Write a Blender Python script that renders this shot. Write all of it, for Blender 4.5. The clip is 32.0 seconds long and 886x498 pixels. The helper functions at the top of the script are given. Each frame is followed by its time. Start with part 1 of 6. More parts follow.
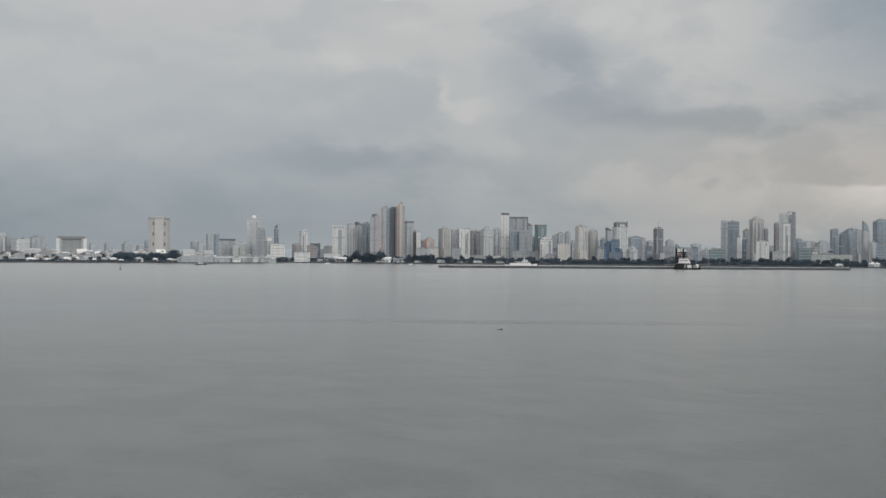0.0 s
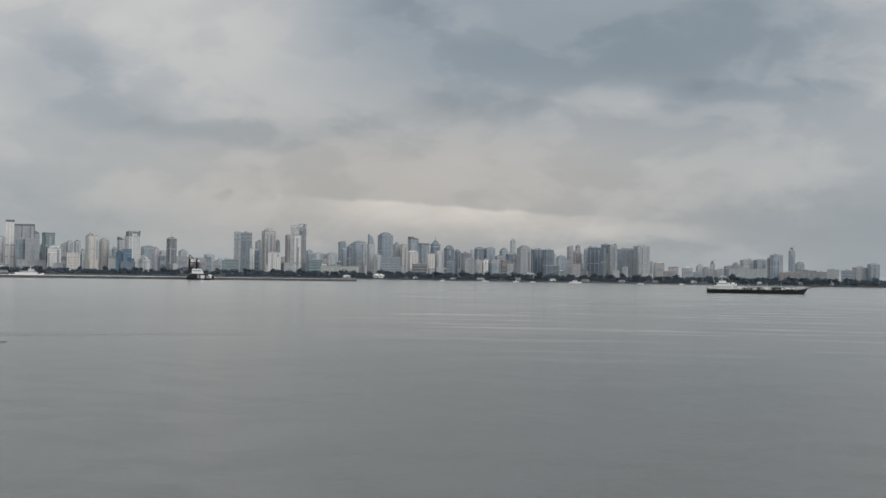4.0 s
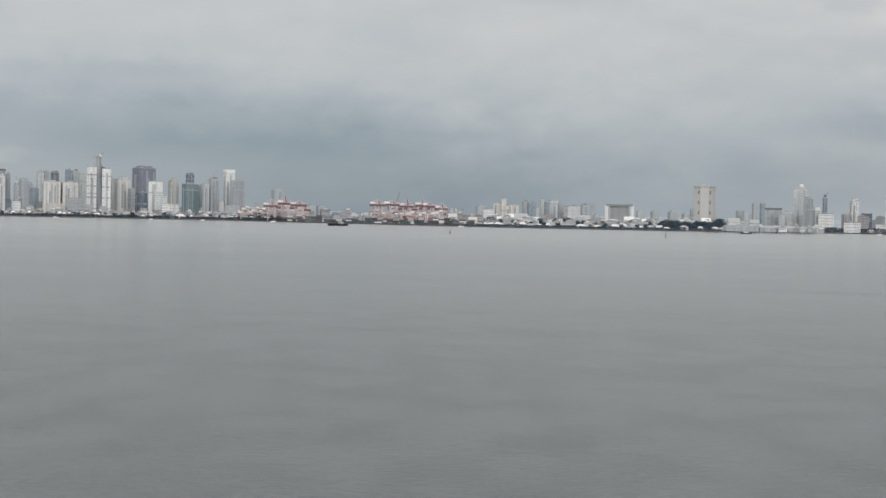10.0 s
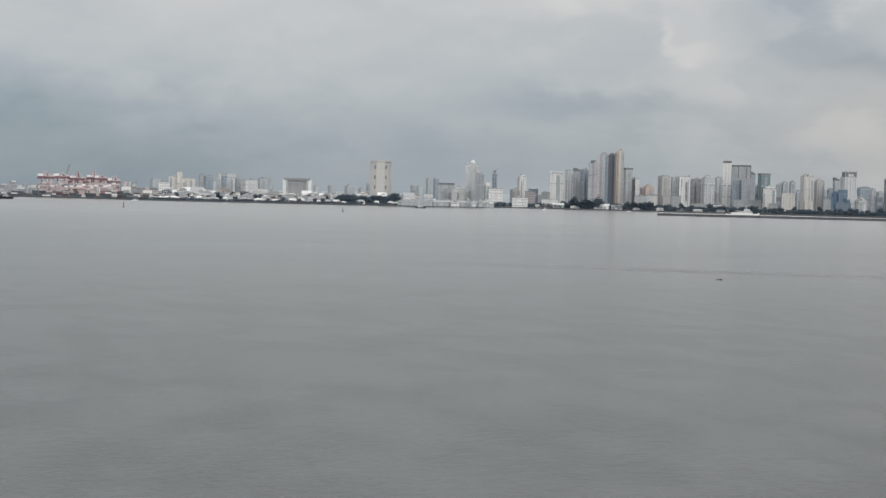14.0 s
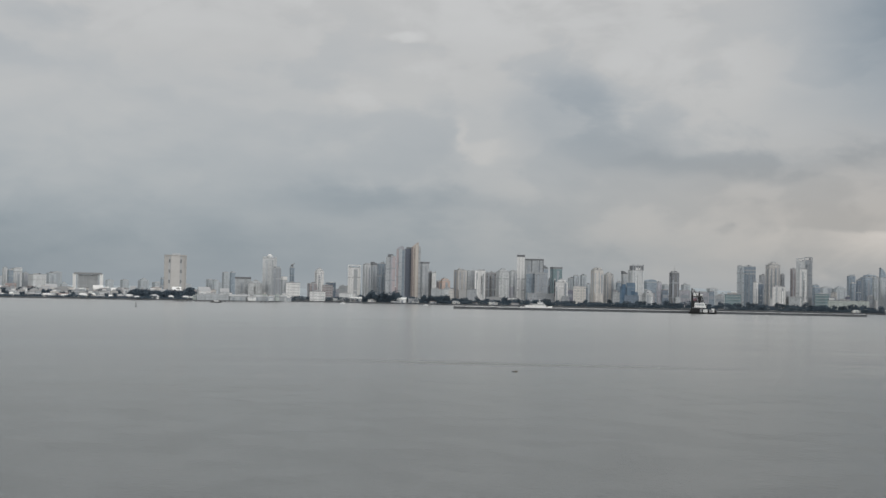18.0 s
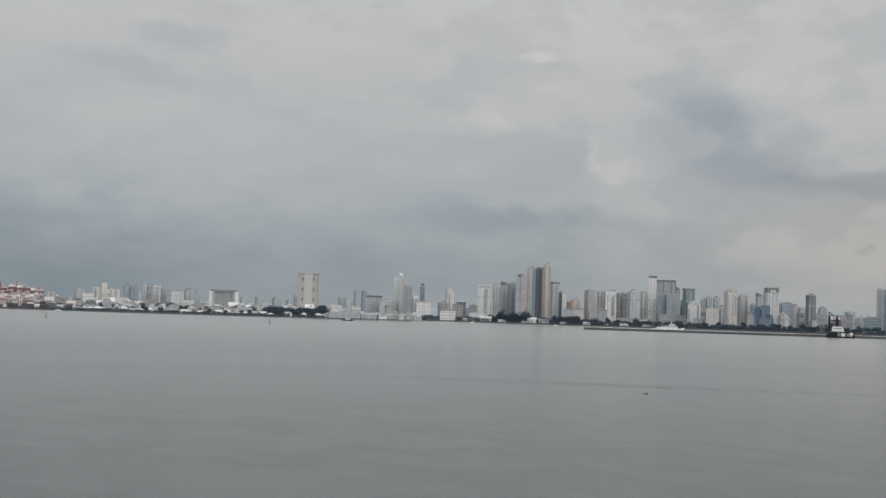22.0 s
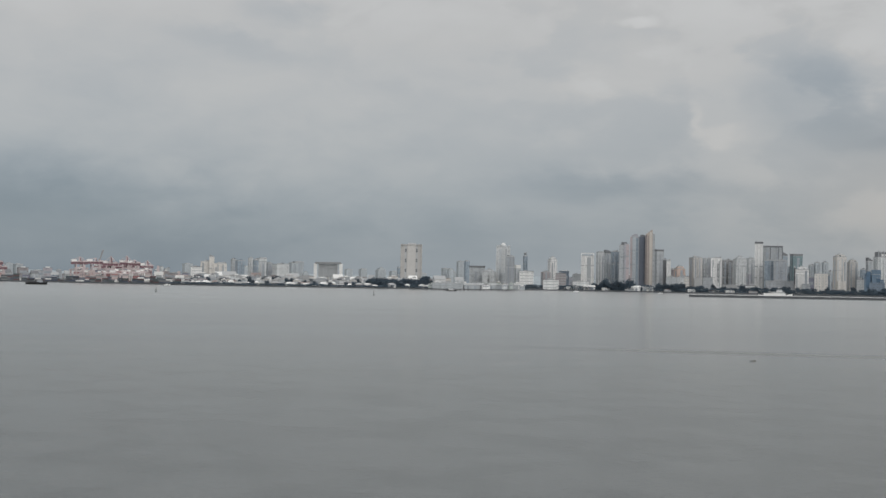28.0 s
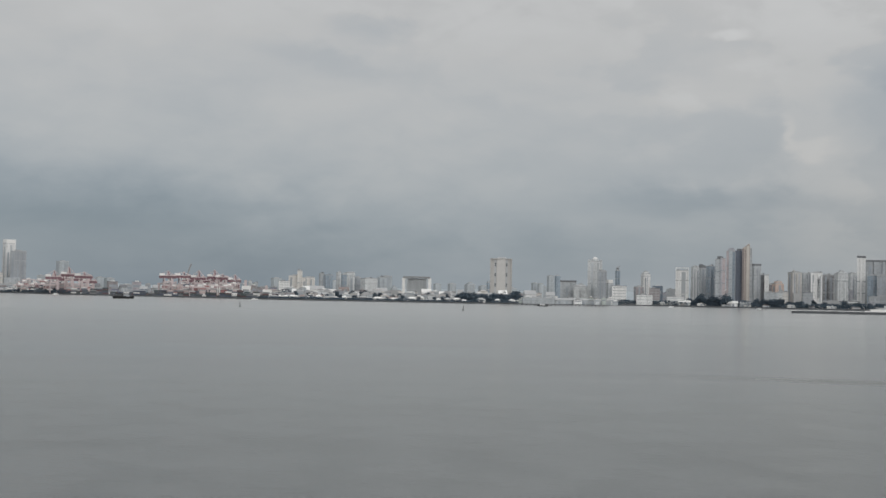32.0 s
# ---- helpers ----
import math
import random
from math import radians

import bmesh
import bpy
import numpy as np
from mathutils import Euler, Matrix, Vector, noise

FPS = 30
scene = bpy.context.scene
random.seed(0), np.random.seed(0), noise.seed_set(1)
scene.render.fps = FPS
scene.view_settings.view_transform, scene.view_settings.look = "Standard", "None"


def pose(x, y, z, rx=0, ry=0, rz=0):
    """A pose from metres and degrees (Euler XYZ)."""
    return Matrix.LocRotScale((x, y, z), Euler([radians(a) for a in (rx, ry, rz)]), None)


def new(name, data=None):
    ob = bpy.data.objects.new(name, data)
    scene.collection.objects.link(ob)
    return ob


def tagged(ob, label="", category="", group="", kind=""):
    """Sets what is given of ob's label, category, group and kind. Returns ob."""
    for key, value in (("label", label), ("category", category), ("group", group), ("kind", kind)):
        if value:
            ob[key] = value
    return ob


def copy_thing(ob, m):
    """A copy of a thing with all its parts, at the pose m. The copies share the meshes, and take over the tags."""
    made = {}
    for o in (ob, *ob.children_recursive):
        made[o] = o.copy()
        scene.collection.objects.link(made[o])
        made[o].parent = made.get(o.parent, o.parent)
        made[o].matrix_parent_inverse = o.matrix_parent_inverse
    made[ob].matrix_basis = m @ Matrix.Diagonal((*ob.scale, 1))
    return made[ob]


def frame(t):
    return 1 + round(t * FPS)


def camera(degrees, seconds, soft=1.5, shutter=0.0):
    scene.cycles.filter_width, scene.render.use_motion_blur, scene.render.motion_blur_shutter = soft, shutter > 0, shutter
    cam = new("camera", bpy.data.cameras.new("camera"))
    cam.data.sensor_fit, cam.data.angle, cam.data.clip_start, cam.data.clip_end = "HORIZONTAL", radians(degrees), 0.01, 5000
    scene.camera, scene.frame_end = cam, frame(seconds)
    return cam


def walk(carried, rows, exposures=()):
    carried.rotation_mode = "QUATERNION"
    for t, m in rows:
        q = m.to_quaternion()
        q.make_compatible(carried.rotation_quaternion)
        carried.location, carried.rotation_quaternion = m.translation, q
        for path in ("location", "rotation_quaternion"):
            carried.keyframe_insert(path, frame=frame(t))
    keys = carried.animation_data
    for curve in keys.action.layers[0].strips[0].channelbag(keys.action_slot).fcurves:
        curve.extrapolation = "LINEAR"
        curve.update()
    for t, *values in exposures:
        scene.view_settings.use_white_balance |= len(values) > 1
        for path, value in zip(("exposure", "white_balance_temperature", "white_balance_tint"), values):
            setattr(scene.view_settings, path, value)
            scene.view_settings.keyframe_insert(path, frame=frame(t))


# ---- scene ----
cam = camera(36.18, 32.0)

EYE = 18.0  # height of the deck above the water


def aim(t, bearing, tilt, lean, ahead=0.0):
    """A row of the walk: the bearing clockwise from +y, the tilt up and the lean in degrees, metres gone ahead."""
    b = radians(bearing)
    at = pose(ahead * math.sin(b), ahead * math.cos(b), EYE, 90 + tilt, 0, -bearing)
    return t, at @ pose(0, 0, 0, 0, 0, lean)


walk(cam, [
    aim(0.0, 19.261, 0.301, 0.454),
    aim(0.5, 25.174, 0.519, 0.291),
    aim(1.0, 27.341, 0.753, 0.234),
    aim(1.5, 28.622, 0.974, 0.480),
    aim(2.0, 31.596, 1.130, 0.628),
    aim(2.5, 35.849, 1.468, 0.800),
    aim(3.0, 38.600, 1.550, 0.860),
    aim(3.5, 39.900, 1.400, 0.900),
    aim(4.0, 39.600, 0.980, 0.900),
    aim(4.5, 37.698, 0.472, 0.883),
    aim(5.0, 35.363, -0.349, 0.829),
    aim(5.5, 30.885, -1.145, 0.779),
    aim(6.0, 24.226, -1.535, 0.528),
    aim(6.5, 21.317, -1.626, 0.438),
    aim(7.0, 19.673, -1.555, 0.492),
    aim(7.5, 15.658, -1.567, 0.703),
    aim(8.0, 12.623, -1.752, 0.793),
    aim(8.5, 9.265, -1.699, 1.047),
    aim(9.0, 4.887, -1.803, 1.088),
    aim(9.5, -1.273, -1.375, 1.083),
    aim(10.0, -3.433, -1.351, 1.197),
    aim(10.5, -3.915, -1.564, 1.338),
    aim(11.0, -5.454, -1.601, 1.365),
    aim(11.5, -6.165, -1.488, 1.379),
    aim(12.0, -5.111, -1.433, 1.458),
    aim(12.5, 0.337, -1.478, 1.425),
    aim(13.0, 7.346, -2.285, 1.441),
    aim(13.5, 8.924, -2.293, 1.502),
    aim(14.0, 10.142, -2.137, 1.447),
    aim(14.5, 13.239, -2.012, 1.602),
    aim(15.0, 16.099, -1.498, 1.733),
    aim(15.5, 17.342, -0.660, 1.887),
    aim(16.0, 19.200, 0.250, 1.850),
    aim(16.5, 21.600, 1.050, 1.750),
    aim(17.0, 23.200, 1.550, 1.620),
    aim(17.5, 22.583, 1.853, 1.459),
    aim(18.0, 18.578, 2.022, 1.215),
    aim(18.5, 13.595, 1.904, 1.101),
    aim(19.0, 12.631, 1.877, 1.014),
    aim(19.5, 12.671, 2.154, 1.073),
    aim(20.0, 13.527, 2.035, 1.114),
    aim(20.5, 13.534, 1.881, 1.160),
    aim(21.0, 13.948, 2.093, 1.380),
    aim(21.5, 12.904, 2.803, 1.449),
    aim(22.0, 13.050, 2.712, 1.862),
    aim(22.5, 12.643, 3.121, 2.338),
    aim(23.0, 12.909, 3.145, 2.686),
    aim(23.5, 13.086, 2.684, 2.744),
    aim(24.0, 13.186, 2.899, 2.593),
    aim(24.5, 14.279, 2.626, 2.193),
    aim(25.0, 15.600, 2.300, 1.950),
    aim(25.5, 17.300, 1.950, 1.700),
    aim(26.0, 18.600, 1.550, 1.500),
    aim(26.5, 17.754, 1.303, 1.380),
    aim(27.0, 12.000, 1.331, 1.093),
    aim(27.5, 9.853, 1.327, 1.113),
    aim(28.0, 8.764, 1.333, 1.069),
    aim(28.5, 7.731, 1.206, 1.090),
    aim(29.0, 6.730, 1.498, 1.141),
    aim(29.5, 5.957, 1.282, 1.087),
    aim(30.0, 5.494, 1.414, 1.165),
    aim(30.5, 5.466, 1.590, 1.209, 5),
    aim(31.0, 5.139, 1.721, 1.206, 21),
    aim(31.5, 5.030, 2.043, 1.222, 38),
    aim(32.0, 5.002, 1.883, 1.184, 55),
], exposures=[(0.0, -0.06), (2.5, -0.06), (5.0, 0.03), (6.5, 0.12), (8.5, 0.14), (12.5, 0.15), (15.5, 0.1), (17.5, -0.05), (20.0, -0.08), (23.0, -0.12), (26.5, -0.09), (32.0, -0.1)])


# ---- world, sun ----
def sock(tree, node_input, value):
    if isinstance(value, bpy.types.NodeSocket):
        tree.links.new(value, node_input)
    elif value is not None:
        node_input.default_value = value


def calc(tree, op, a, b=None, c=None):
    n = tree.nodes.new("ShaderNodeMath")
    n.operation = op
    for i, v in enumerate((a, b, c)):
        sock(tree, n.inputs[i], v)
    return n.outputs[0]


def blend(tree, fac, a, b, how="MIX"):
    n = tree.nodes.new("ShaderNodeMix")
    n.data_type, n.blend_type = "RGBA", how
    sock(tree, n.inputs[0], fac)
    for i, v in ((6, a), (7, b)):
        sock(tree, n.inputs[i], (*v, 1) if isinstance(v, tuple) else v)
    return n.outputs[2]


def xyz(tree, x, y, z):
    n = tree.nodes.new("ShaderNodeCombineXYZ")
    for i, v in enumerate((x, y, z)):
        sock(tree, n.inputs[i], v)
    return n.outputs[0]


def cloud_noise(tree, vector, scale, detail=5.0, rough=0.55, warp=0.0):
    n = tree.nodes.new("ShaderNodeTexNoise")
    sock(tree, n.inputs["Vector"], vector)
    n.inputs["Scale"].default_value, n.inputs["Detail"].default_value = scale, detail
    n.inputs["Roughness"].default_value, n.inputs["Distortion"].default_value = rough, warp
    return n.outputs[0]


def make_sky():
    world = bpy.data.worlds.new("overcast_sky")
    scene.world = world
    world.use_nodes = True
    tree = world.node_tree
    tree.nodes.clear()
    co = tree.nodes.new("ShaderNodeTexCoord")
    split = tree.nodes.new("ShaderNodeSeparateXYZ")
    tree.links.new(co.outputs["Generated"], split.inputs[0])
    x, y, z = split.outputs
    az = calc(tree, "MULTIPLY", calc(tree, "ARCTAN2", x, y), 57.29578)
    el = calc(tree, "MULTIPLY", calc(tree, "ARCSINE", z), 57.29578)
    # clouds flatten towards the horizon
    lift = calc(tree, "POWER", calc(tree, "MAXIMUM", calc(tree, "ADD", el, 1.5), 0.05), 0.7)
    flat = xyz(tree, calc(tree, "MULTIPLY", az, 0.16), lift, 0.0)
    broad = cloud_noise(tree, flat, 0.5, 3.0, 0.5, 0.1)
    puffs = cloud_noise(tree, flat, 1.5, 5.0, 0.5, 0.3)
    even = xyz(tree, calc(tree, "MULTIPLY", az, 0.55), el, 7.0)
    curls = cloud_noise(tree, even, 0.75, 6.0, 0.5, 0.3)
    tufts = cloud_noise(tree, even, 0.3, 7.0, 0.5, 0.4)
    wisps = cloud_noise(tree, xyz(tree, calc(tree, "MULTIPLY", az, 0.16), calc(tree, "MULTIPLY", el, 1.1), 3.0), 0.9, 6.0, 0.55, 0.2)
    wa = calc(tree, "ADD", az, calc(tree, "ADD", calc(tree, "MULTIPLY", calc(tree, "SUBTRACT", tufts, 0.5), 4.5), calc(tree, "MULTIPLY", calc(tree, "SUBTRACT", curls, 0.5), 2.2)))
    we = calc(tree, "ADD", el, calc(tree, "ADD", calc(tree, "MULTIPLY", calc(tree, "SUBTRACT", puffs, 0.5), 1.2), calc(tree, "MULTIPLY", calc(tree, "SUBTRACT", curls, 0.5), 1.2)))

    def bank(a, e, sa, se, lean=0.0, edge=1.0):
        """A cloud bank round a bearing and a height, with a soft (1) or firm (2, 3) edge."""
        da = calc(tree, "SUBTRACT", wa, a)
        u = calc(tree, "DIVIDE", da, sa)
        v = calc(tree, "DIVIDE", calc(tree, "SUBTRACT", calc(tree, "SUBTRACT", we, e), calc(tree, "MULTIPLY", da, lean)), se)
        d = calc(tree, "ADD", calc(tree, "MULTIPLY", u, u), calc(tree, "MULTIPLY", v, v))
        return calc(tree, "EXPONENT", calc(tree, "MULTIPLY", calc(tree, "POWER", d, edge), -1.0))

    rise = calc(tree, "MINIMUM", calc(tree, "MAXIMUM", el, 0.0), 11.0)
    total = calc(tree, "ADD", 0.39, calc(tree, "MULTIPLY", rise, 0.0125))
    for texture, amount in ((broad, 0.07), (puffs, 0.05), (curls, 0.045), (tufts, 0.06), (wisps, 0.02)):
        total = calc(tree, "ADD", total, calc(tree, "MULTIPLY", calc(tree, "SUBTRACT", texture, 0.5), amount))
    for a, e, sa, se, lean, edge, amount in (
            # the low dark layer over the port and its pale rift
            (-6, 0.8, 17, 2.7, 0.0, 1.5, -0.075), (-16, 3.6, 12, 1.5, 0.0, 1.5, -0.085), (-23.6, 2.5, 2.4, 0.32, -0.12, 2.0, 0.08), (-17, 5.7, 6, 0.5, 0.03, 1.0, -0.035),
            (-5, 1.5, 7, 3.0, 0.0, 1.5, -0.04),
            # the dark strip and the grey above the middle of the town
            (16.2, 4.1, 5.5, 0.62, 0.0, 1.5, -0.06), (14, 2.2, 10, 1.6, 0.0, 1.2, -0.04),
            # the blue-grey hollow between two pale heaps
            (23.6, 8.0, 1.9, 1.6, 0.0, 1.5, -0.075), (25.5, 6.2, 2.2, 0.8, 0.0, 1.5, -0.05), (31.5, 5.7, 5.5, 0.6, 0.0, 2.0, -0.065),
            (20.3, 6.15, 1.5, 0.42, 0.0, 2.0, 0.05), (19.4, 6.9, 0.4, 0.55, 0.0, 1.5, 0.045), (16.7, 10.9, 1.0, 0.3, 0.0, 2.0, 0.085), (16.6, 9.0, 2.6, 1.2, 0.0, 2.0, 0.045), (29, 9.2, 4.4, 1.7, -0.04, 2.0, 0.03),
            # the great dark cloud over the park, its lips and lighter folds
            (52.5, 7.6, 3.6, 0.5, 0.0, 2.0, -0.07), (40.6, 6.9, 2.6, 0.7, 0.0, 2.0, -0.05), (46.3, 7.3, 2.3, 0.7, 0.0, 2.0, 0.1), (40.2, 10.6, 1.8, 0.9, 0.0, 1.5, 0.05), (37.0, 11.5, 2.0, 1.0, 0.0, 1.5, -0.03),
            # low cumulus past the glow
            (47.9, 1.85, 2.4, 0.42, -0.06, 2.0, 0.075), (49.5, 1.1, 2.4, 0.3, 0.0, 2.0, -0.025), (46.5, 1.0, 2.2, 0.25, 0.0, 2.0, 0.03), (44.0, 1.25, 2.6, 0.25, 0.0, 1.5, -0.04), (30.5, 3.0, 0.4, 0.24, 0.0, 1.5, -0.05), (54, 2.6, 4, 1.2, 0.0, 1.5, -0.03),
            # grey rags high over the port
            (1.7, 11.1, 2.0, 0.6, 0.0, 2.0, -0.055), (-0.5, 9.7, 3.0, 0.5, -0.2, 1.5, -0.03), (4, 7.2, 7, 1.8, 0.0, 1.5, 0.02)):
        total = calc(tree, "ADD", total, calc(tree, "MULTIPLY", bank(a, e, sa, se, lean, edge), amount))
    side = calc(tree, "POWER", calc(tree, "ABSOLUTE", calc(tree, "DIVIDE", calc(tree, "SUBTRACT", wa, 45.6), 12.2)), 4.0)
    base = calc(tree, "POWER", calc(tree, "ABSOLUTE", calc(tree, "DIVIDE", calc(tree, "SUBTRACT", we, 18.0), 11.2)), 4.0)
    great = calc(tree, "EXPONENT", calc(tree, "MULTIPLY", calc(tree, "POWER", calc(tree, "ADD", side, base), 1.6), -1.0))
    total = calc(tree, "ADD", total, calc(tree, "MULTIPLY", great, -0.225))
    # the overcast brightens towards the zenith
    high = calc(tree, "MINIMUM", calc(tree, "MAXIMUM", calc(tree, "SUBTRACT", el, 10.0), 0.0), 35.0)
    total = calc(tree, "ADD", total, calc(tree, "MULTIPLY", high, 0.009))
    # billows: pale heaped tufts with firm rims, thinning out over the port
    heap = tree.nodes.new("ShaderNodeMapRange")
    heap.interpolation_type = "SMOOTHSTEP"
    sock(tree, heap.inputs[0], calc(tree, "ADD", calc(tree, "MULTIPLY", tufts, 0.75), calc(tree, "MULTIPLY", curls, 0.25)))
    for k, value in ((1, 0.45), (2, 0.545), (3, -0.02), (4, 0.02)):
        heap.inputs[k].default_value = value
    veil = tree.nodes.new("ShaderNodeMapRange")
    sock(tree, veil.inputs[0], calc(tree, "ADD", az, calc(tree, "MULTIPLY", el, 2.0)))
    for k, value in ((1, 18.0), (2, 40.0), (3, 0.1), (4, 1.0)):
        veil.inputs[k].default_value = value
    total = calc(tree, "ADD", total, calc(tree, "MULTIPLY", heap.outputs[0], veil.outputs[0]))
    # a bright rift low over the park: a clean sloping upper edge, fading out below
    edge = calc(tree, "ADD", calc(tree, "MULTIPLY", calc(tree, "SUBTRACT", curls, 0.5), 0.5), calc(tree, "ADD", calc(tree, "MULTIPLY", az, -0.056), 5.06))
    under = calc(tree, "SUBTRACT", edge, el)
    rim = tree.nodes.new("ShaderNodeMapRange")
    rim.interpolation_type = "SMOOTHSTEP"
    sock(tree, rim.inputs[0], under)
    rim.inputs[1].default_value, rim.inputs[2].default_value = -0.06, 0.16
    fade = calc(tree, "EXPONENT", calc(tree, "MULTIPLY", calc(tree, "POWER", calc(tree, "ABSOLUTE", calc(tree, "DIVIDE", under, 1.0)), 2.0), -1.0))
    reach = calc(tree, "EXPONENT", calc(tree, "MULTIPLY", calc(tree, "POWER", calc(tree, "ABSOLUTE", calc(tree, "DIVIDE", calc(tree, "SUBTRACT", wa, 39.8), 6.4)), 5.0), -1.0))
    glow = calc(tree, "MULTIPLY", calc(tree, "MULTIPLY", rim.outputs[0], fade), reach)
    warm = calc(tree, "MAXIMUM", glow, calc(tree, "MULTIPLY", bank(38, 3.5, 14, 3.0), 0.9))
    total = calc(tree, "ADD", total, calc(tree, "MULTIPLY", glow, calc(tree, "ADD", 0.0, calc(tree, "MULTIPLY", wisps, 0.23))))
    total = calc(tree, "ADD", total, calc(tree, "MULTIPLY", bank(37, 2.4, 9, 1.0, -0.05, 1.5), 0.02))
    total = calc(tree, "MINIMUM", calc(tree, "MAXIMUM", total, 0.16), 0.95)
    mapped = tree.nodes.new("ShaderNodeMapRange")
    sock(tree, mapped.inputs[0], total)
    mapped.inputs[1].default_value, mapped.inputs[2].default_value = 0.27, 0.53
    tint = blend(tree, mapped.outputs[0], (0.80, 0.97, 1.13), (1.005, 1.005, 0.995))
    tint = blend(tree, calc(tree, "MULTIPLY", warm, 0.85), tint, (1.07, 0.99, 0.92))
    cloud = blend(tree, 1.0, tint, xyz(tree, *[calc(tree, "MULTIPLY", total, 10.0)] * 3), "MULTIPLY")
    clear = tree.nodes.new("ShaderNodeTexSky")
    clear.sky_type, clear.sun_disc = "NISHITA", False
    clear.sun_elevation, clear.sun_rotation = radians(SUN_HEIGHT), radians(SUN_BEARING)
    colour = blend(tree, 0.94, clear.outputs[0], cloud)
    back = tree.nodes.new("ShaderNodeBackground")
    tree.links.new(colour, back.inputs[0])
    back.inputs[1].default_value = 0.1
    end = tree.nodes.new("ShaderNodeOutputWorld")
    tree.links.new(back.outputs[0], end.inputs[0])


SUN_BEARING, SUN_HEIGHT = 158.0, 30.0
make_sky()
sun = new("sun", bpy.data.lights.new("sun", "SUN"))
sun.data.energy, sun.data.angle, sun.data.color = 1.0, radians(50), (1.0, 0.975, 0.94)
sun.matrix_world = pose(0, 0, 300, 90 - SUN_HEIGHT, 0, 180 - SUN_BEARING)


# ---- materials ----
def surface(name, rough=0.7, metal=0.0):
    mat = bpy.data.materials.new(name)
    mat.use_nodes = True
    tree = mat.node_tree
    shade = tree.nodes["Principled BSDF"]
    shade.inputs["Roughness"].default_value, shade.inputs["Metallic"].default_value = rough, metal
    return mat, tree, shade


def local(tree):
    co = tree.nodes.new("ShaderNodeTexCoord")
    return co.outputs["Object"]


def weathered(name, colour, rough=0.7, metal=0.0, grain=0.6, stain=0.08, amount=0.35, spread=0.25):
    """A plain painted, earthen or metal surface with grain, stains and a little change from piece to piece."""
    mat, tree, shade = surface(name, rough, metal)
    at = local(tree)
    fine = cloud_noise(tree, at, grain, 3.0)
    large = cloud_noise(tree, at, stain, 4.0)
    info = tree.nodes.new("ShaderNodeObjectInfo")
    value = calc(tree, "ADD", 1.0 - amount / 2, calc(tree, "MULTIPLY", calc(tree, "ADD", calc(tree, "MULTIPLY", fine, 0.4), calc(tree, "MULTIPLY", large, 0.6)), amount))
    value = calc(tree, "MULTIPLY", value, calc(tree, "ADD", 1.0 - spread / 2, calc(tree, "MULTIPLY", info.outputs["Random"], spread)))
    sock(tree, shade.inputs["Base Color"], blend(tree, 1.0, colour, xyz(tree, value, value, value), "MULTIPLY"))
    sock(tree, shade.inputs["Roughness"], calc(tree, "ADD", rough - 0.08, calc(tree, "MULTIPLY", large, 0.16)))
    return mat


